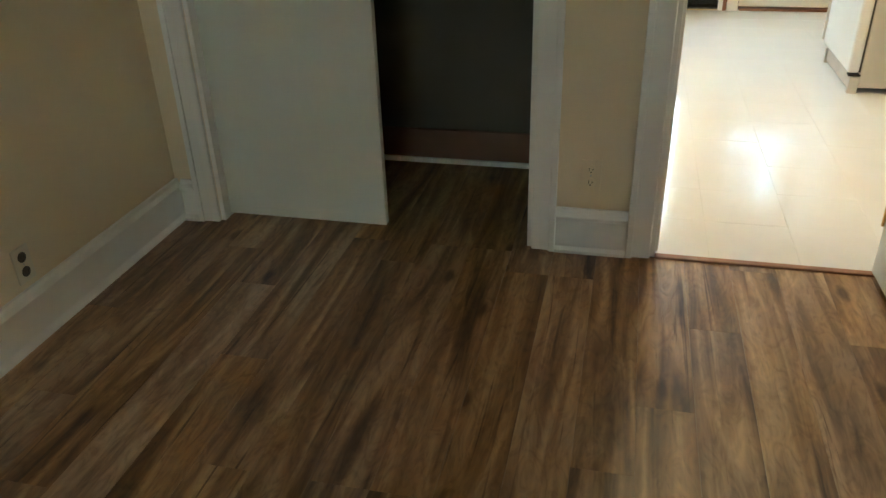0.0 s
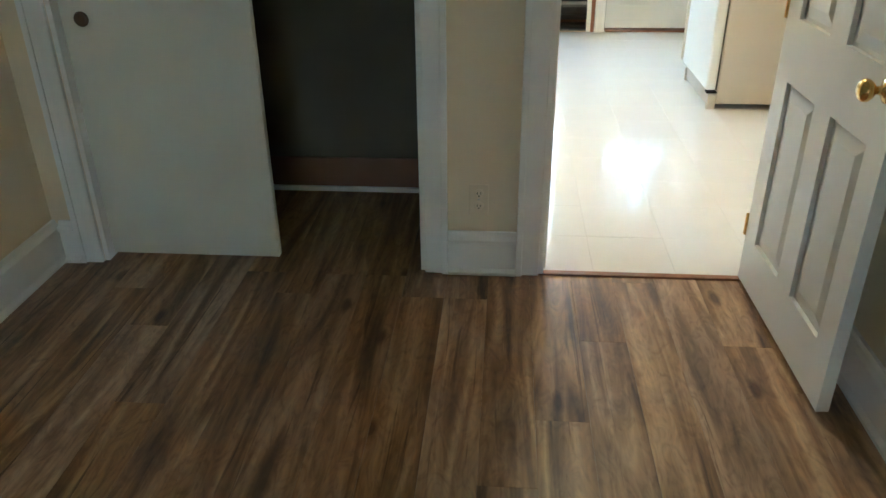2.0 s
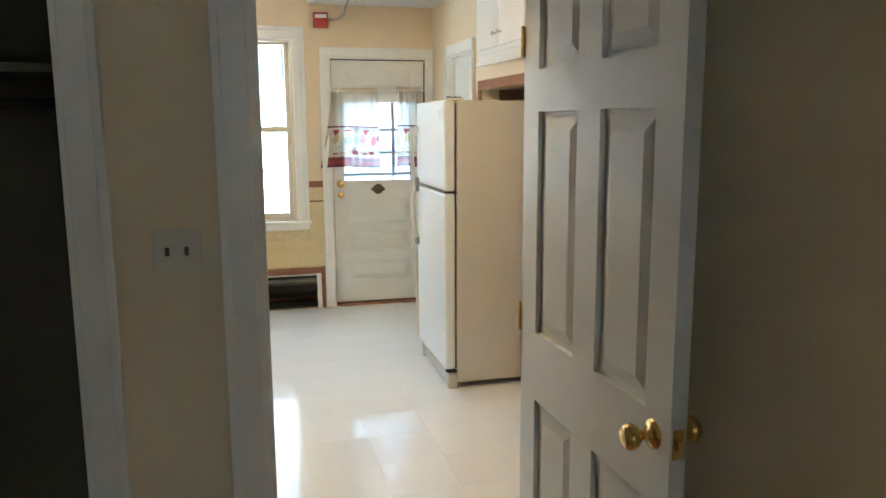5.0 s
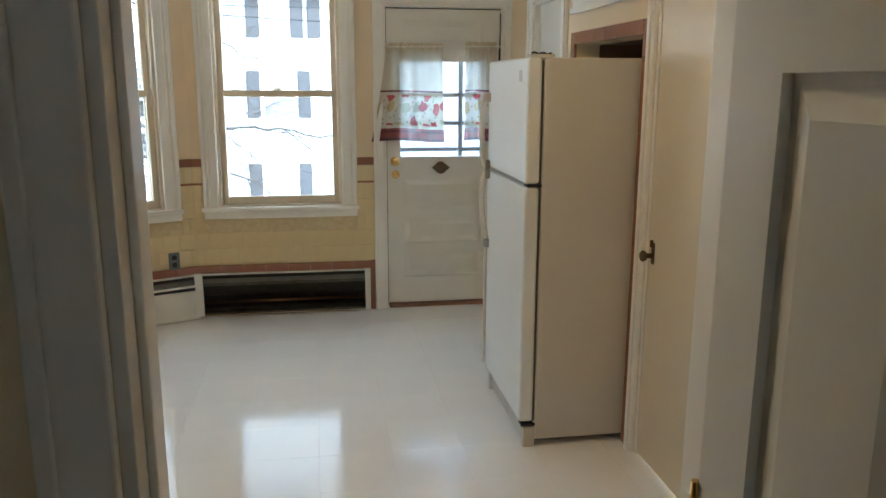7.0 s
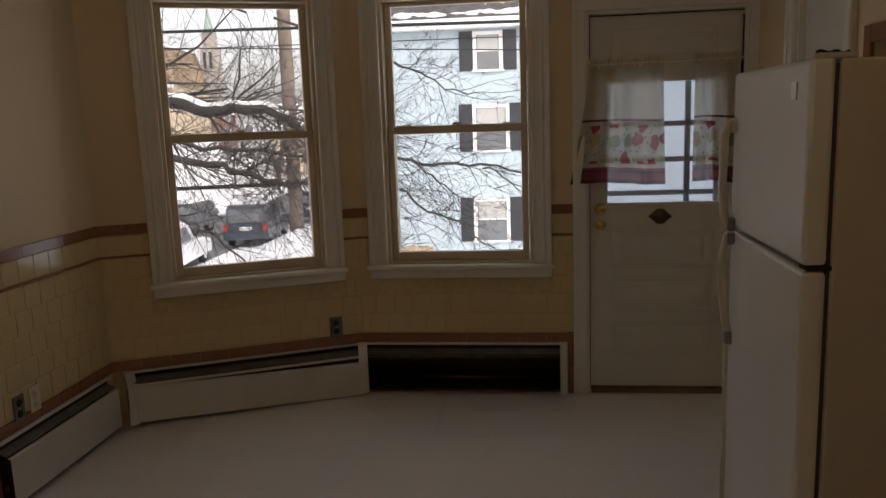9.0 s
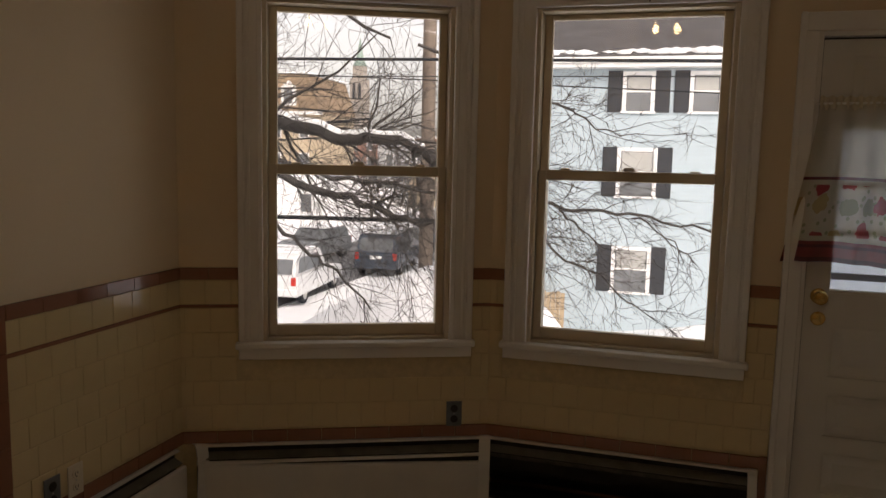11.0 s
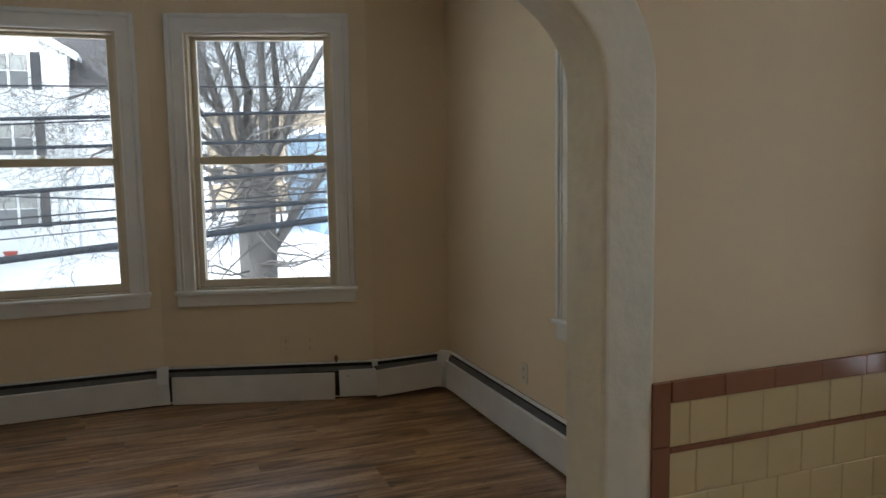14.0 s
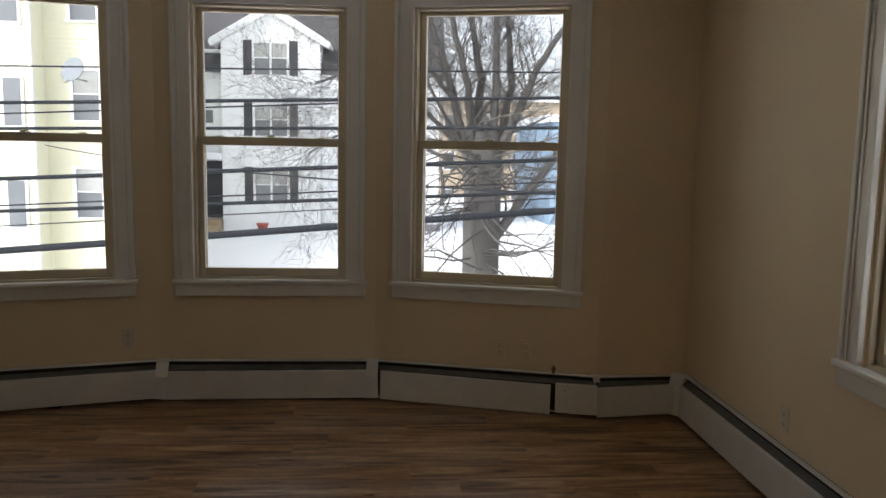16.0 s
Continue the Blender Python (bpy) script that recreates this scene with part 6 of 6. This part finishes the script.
limb(crown, [(-2.0, 13.4, 2.9), (-0.58, 14.0, 2.29), (-0.17, 14.0, 2.15), (0.13, 14.0, 1.93), (0.5, 14.0, 1.85)], 0.020, 0.007, ry, 16, 2, 0.0, reach=0.7)
limb(crown, [(-8.3, 13.5, 4.2), (-5.5, 13.2, 4.6), (-3.6, 13.0, 3.6), (-2.2, 13.0, 2.9)], 0.07, 0.015, ry, 34, 2, 0.05, reach=1.2)
for _ in range(7):
    grow(crown, Vector((-8.4, 13.5, ry.uniform(3, 6.5))), Vector((ry.uniform(-1, 1), ry.uniform(-1, 1), 0.7)), 4.0, 0.11, 3, ry)
trunk.mesh("trunk", DARKBARK, yard)
crown.mesh("crown", DARKBARK, yard, "tangled bare branches")
snow.mesh("limb_snow", SNOW, yard, "ridge of snow on the limb")

# scrub and far woods on the horizon
woods = Limbs()
rw = random.Random(9)
for _ in range(240):
    a = rw.uniform(math.radians(75), math.radians(195))
    dd = rw.uniform(45, 110)
    x, y = dd * math.cos(a), 6 + dd * math.sin(a)
    if -30 < x < -6 and y < 60:
        continue
    grow(woods, Vector((x, y, -3.6)), Vector((0, 0, 1)), rw.uniform(5, 9), rw.uniform(0.10, 0.2), 2, rw, 0.0, 0.3)
wo = new("far_woods")
tagged(wo, "thin bare woods between distant houses", "woods", kind="stuff")
woods.mesh("branches", BARK, wo)


# parked cars
def car(m, paint, label, length=4.6, width=1.85, height=1.65, van=True):
    t = thing("parked_car", m, label, "car", "parked cars")
    h, L = height, length
    low = [(0.05, 0.32), (0.0, 0.5), (0.02, 0.95), (0.10, 1.02), (L - 1.0, 0.98), (L - 0.12, 0.82), (L, 0.55), (L - 0.05, 0.30)]
    bm = prism([(y, z) for y, z in low], "x", -width / 2, width / 2, bevel=0.06)
    part("body", bm, paint, t)
    cab_pts = [(0.10, 1.0), (0.30, h - 0.1), (0.55, h), (2.6 if van else 2.2, h), (3.35 if van else 2.9, 1.02)]
    bm = prism(cab_pts, "x", -width / 2 + 0.10, width / 2 - 0.10, bevel=0.05)
    part("cabin", bm, paint, t)
    part("rear_window", prism([(0.115, 1.06), (0.265, h - 0.17), (0.275, h - 0.17), (0.14, 1.06)], "x", -width / 2 + 0.22, width / 2 - 0.22), DARKPANE, t)
    for s in (-1, 1):
        x0, x1 = sorted((s * (width / 2 - 0.102), s * (width / 2 - 0.09)))
        part("side_window", prism([(0.42, 1.07), (0.55, h - 0.14), (2.35, h - 0.14), (2.95 if van else 2.6, 1.07)], "x", x0, x1), DARKPANE, t)
        a0, a1 = sorted((s * (width / 2 - 0.20), s * (width / 2 - 0.03)))
        part("tail_light", boxes((a0, a1, -0.025, 0.03, 0.72, 1.0), bevel=0.02), mat("red_tail_lens", (0.5, 0.04, 0.03), 0.2) if "red_tail_lens" not in bpy.data.materials else bpy.data.materials["red_tail_lens"], t)
        for y in (0.85, L - 0.9):
            w = part("wheel", turned([(-0.11, 0.20), (-0.11, 0.31), (-0.08, 0.335), (0.08, 0.335), (0.11, 0.31), (0.11, 0.20)], "x", 20), WIREBLACK, t, m=pose(s * (width / 2 - 0.12), y, 0.335))
            part("rim", turned([(-0.112, 0.02), (-0.114, 0.2), (0.114, 0.2), (0.112, 0.02)], "x", 16), STEEL, w)
    part("bumper", boxes((-width / 2 + 0.02, width / 2 - 0.02, -0.06, 0.1, 0.36, 0.60), bevel=0.04), paint, t)
    part("number_plate", boxes((-0.26, 0.26, -0.03, -0.005, 0.74, 0.88)), TRIMOUT, t)
    part("roof_snow", boxes((-width / 2 + 0.18, width / 2 - 0.18, 0.6, 2.4, h - 0.01, h + 0.06), bevel=0.03), SNOW, t)
    return t


CARWHITE = mat("white_car_paint", (0.70, 0.71, 0.72), 0.25, coat=0.5)
CARDARK = mat("dark_blue_car_paint", (0.045, 0.06, 0.085), 0.25, coat=0.5)
CARGREY = mat("grey_car_paint", (0.16, 0.17, 0.18), 0.25, coat=0.5)
car(pose(-11.45, 26.6, -3.5, 0, 0, 7), CARWHITE, "white minivan parked in the slushy street", 5.0, 1.85, 1.72)
car(pose(-10.6, 33.8, -3.5, 0, 0, 7), CARDARK, "dark blue sport utility car parked ahead", 4.7, 1.85, 1.75)
car(pose(-15.2, 40.0, -3.5, 0, 0, 175), CARGREY, "dark grey car facing down the street", 4.5, 1.8, 1.5, False)
car(pose(-9.9, 41.0, -3.5, 0, 0, 6), CARDARK, "dark car parked farther along the street", 4.6, 1.8, 1.6, False)


# ---- floor pieces ----
plank_random = random.Random(3)
PLANK_MESHES = {}


def plank(parent, x0, x1, y0, y1):
    w, n = round(x1 - x0 - 0.0004, 4), round(y1 - y0 - 0.0004, 3)
    if w < 0.012 or n < 0.02:
        return
    if (w, n) not in PLANK_MESHES:
        bm = bmesh.new()
        b = 0.0004
        lo = [bm.verts.new(c) for c in ((0, 0, -0.005), (w, 0, -0.005), (w, n, -0.005), (0, n, -0.005))]
        mid = [bm.verts.new((v.co.x, v.co.y, -b)) for v in lo]
        hi = [bm.verts.new(c) for c in ((b, b, 0), (w - b, b, 0), (w - b, n - b, 0), (b, n - b, 0))]
        for p, q in ((lo, mid), (mid, hi)):
            for i in range(4):
                bm.faces.new((p[i], p[(i + 1) % 4], q[(i + 1) % 4], q[i]))
        bm.faces.new(hi)
        bmesh.ops.recalc_face_normals(bm, faces=bm.faces)
        PLANK_MESHES[w, n] = mesh_of("plank", bm, PLANK)
    ob = new("plank", PLANK_MESHES[w, n])
    ob.parent = parent
    ob.matrix_local = pose(x0 + 0.0006, y0 + 0.0006, plank_random.uniform(-0.0002, 0.0002))


def planks(parent, spans, width=0.152, length=1.22):
    """spans: a function from x0, x1 to the y range of the floor there."""
    x, x_end = spans[0], spans[1]
    while x < x_end - 1e-4:
        x1 = min(x + width, x_end)
        y0, y1 = spans[2](x, x1)
        y = y0 - plank_random.choice((0.12, 0.35, 0.52, 0.78, 0.95, 1.1))
        while y < y1:
            plank(parent, x, x1, max(y, y0), min(y + length, y1))
            y += length
        x = x1


bed_floor, lr_floor, kit_floor = bpy.data.objects["floor_bedroom"], bpy.data.objects["floor_living_room"], bpy.data.objects["floor_kitchen"]
planks(bed_floor, (BED_W, BED_E, lambda a, b: (BED_S, 4.06 if b <= 0.66 else 3.295)))


def bay_x(y):
    pts = [(LR_W, LR_S), *BAY, (LR_W, LR_N)]
    for (xa, ya), (xb, yb) in zip(pts, pts[1:]):
        if ya <= y <= yb:
            return xa + (xb - xa) * (y - ya) / (yb - ya)
    return LR_W


def lr_span(a, b):
    if a >= LR_W - 0.001:
        return (LR_S, LR_N) if b <= LR_E + 0.01 else (4.61, 5.99)
    f = (LR_W - (a + b) / 2) / 0.34
    return (2.46 + f * 1.2, 6.44 - f * 1.2)


planks(lr_floor, (-4.704, KIT_W + 0.001, lr_span))

FT = 0.305
tile_floor_mesh = {}
for i in range(-4, 13):
    for j in range(-1, 16):
        x0, y0 = 0.66 + (i - 5) * FT + 0.15, 3.32 + j * FT
        a0, a1, b0, b1 = max(x0, KIT_W), min(x0 + FT, KIT_E), max(y0, 3.318), min(y0 + FT, 7.61)
        if i >= 11:
            a1 = min(x0 + FT, 3.2)
        if y0 + FT / 2 < 4.09 and a1 <= 0.705:
            continue
        if y0 + FT / 2 < 4.09:
            a0 = max(a0, 0.702)
        if a1 - a0 < 0.015 or b1 - b0 < 0.015:
            continue
        if b1 > 7.05 and a1 < 0.34 and b1 > 7.05 + (a1 - KIT_W) * 0.465 + 0.12:
            b1 = min(b1, 7.05 + (a1 - KIT_W) * 0.465 + 0.12)
            if b1 - b0 < 0.02:
                continue
        w, n = round(a1 - a0 - 0.0004, 4), round(b1 - b0 - 0.0004, 4)
        if (w, n) not in tile_floor_mesh:
            bm = bmesh.new()
            e = 0.0002
            lo = [bm.verts.new(c) for c in ((0, 0, -0.001), (w, 0, -0.001), (w, n, -0.001), (0, n, -0.001))]
            hi = [bm.verts.new(c) for c in ((e, e, 0), (w - e, e, 0), (w - e, n - e, 0), (e, n - e, 0))]
            for k in range(4):
                bm.faces.new((lo[k], lo[(k + 1) % 4], hi[(k + 1) % 4], hi[k]))
            bm.faces.new(hi)
            bmesh.ops.recalc_face_normals(bm, faces=bm.faces)
            tile_floor_mesh[w, n] = mesh_of("floor_tile", bm, FLOORTILE)
        ob = new("floor_tile", tile_floor_mesh[w, n])
        ob.parent = kit_floor
        ob.matrix_local = pose(a0 + 0.0002, b0 + 0.0002, 0.0003, plank_random.uniform(-0.05, 0.05), plank_random.uniform(-0.05, 0.05), 0)
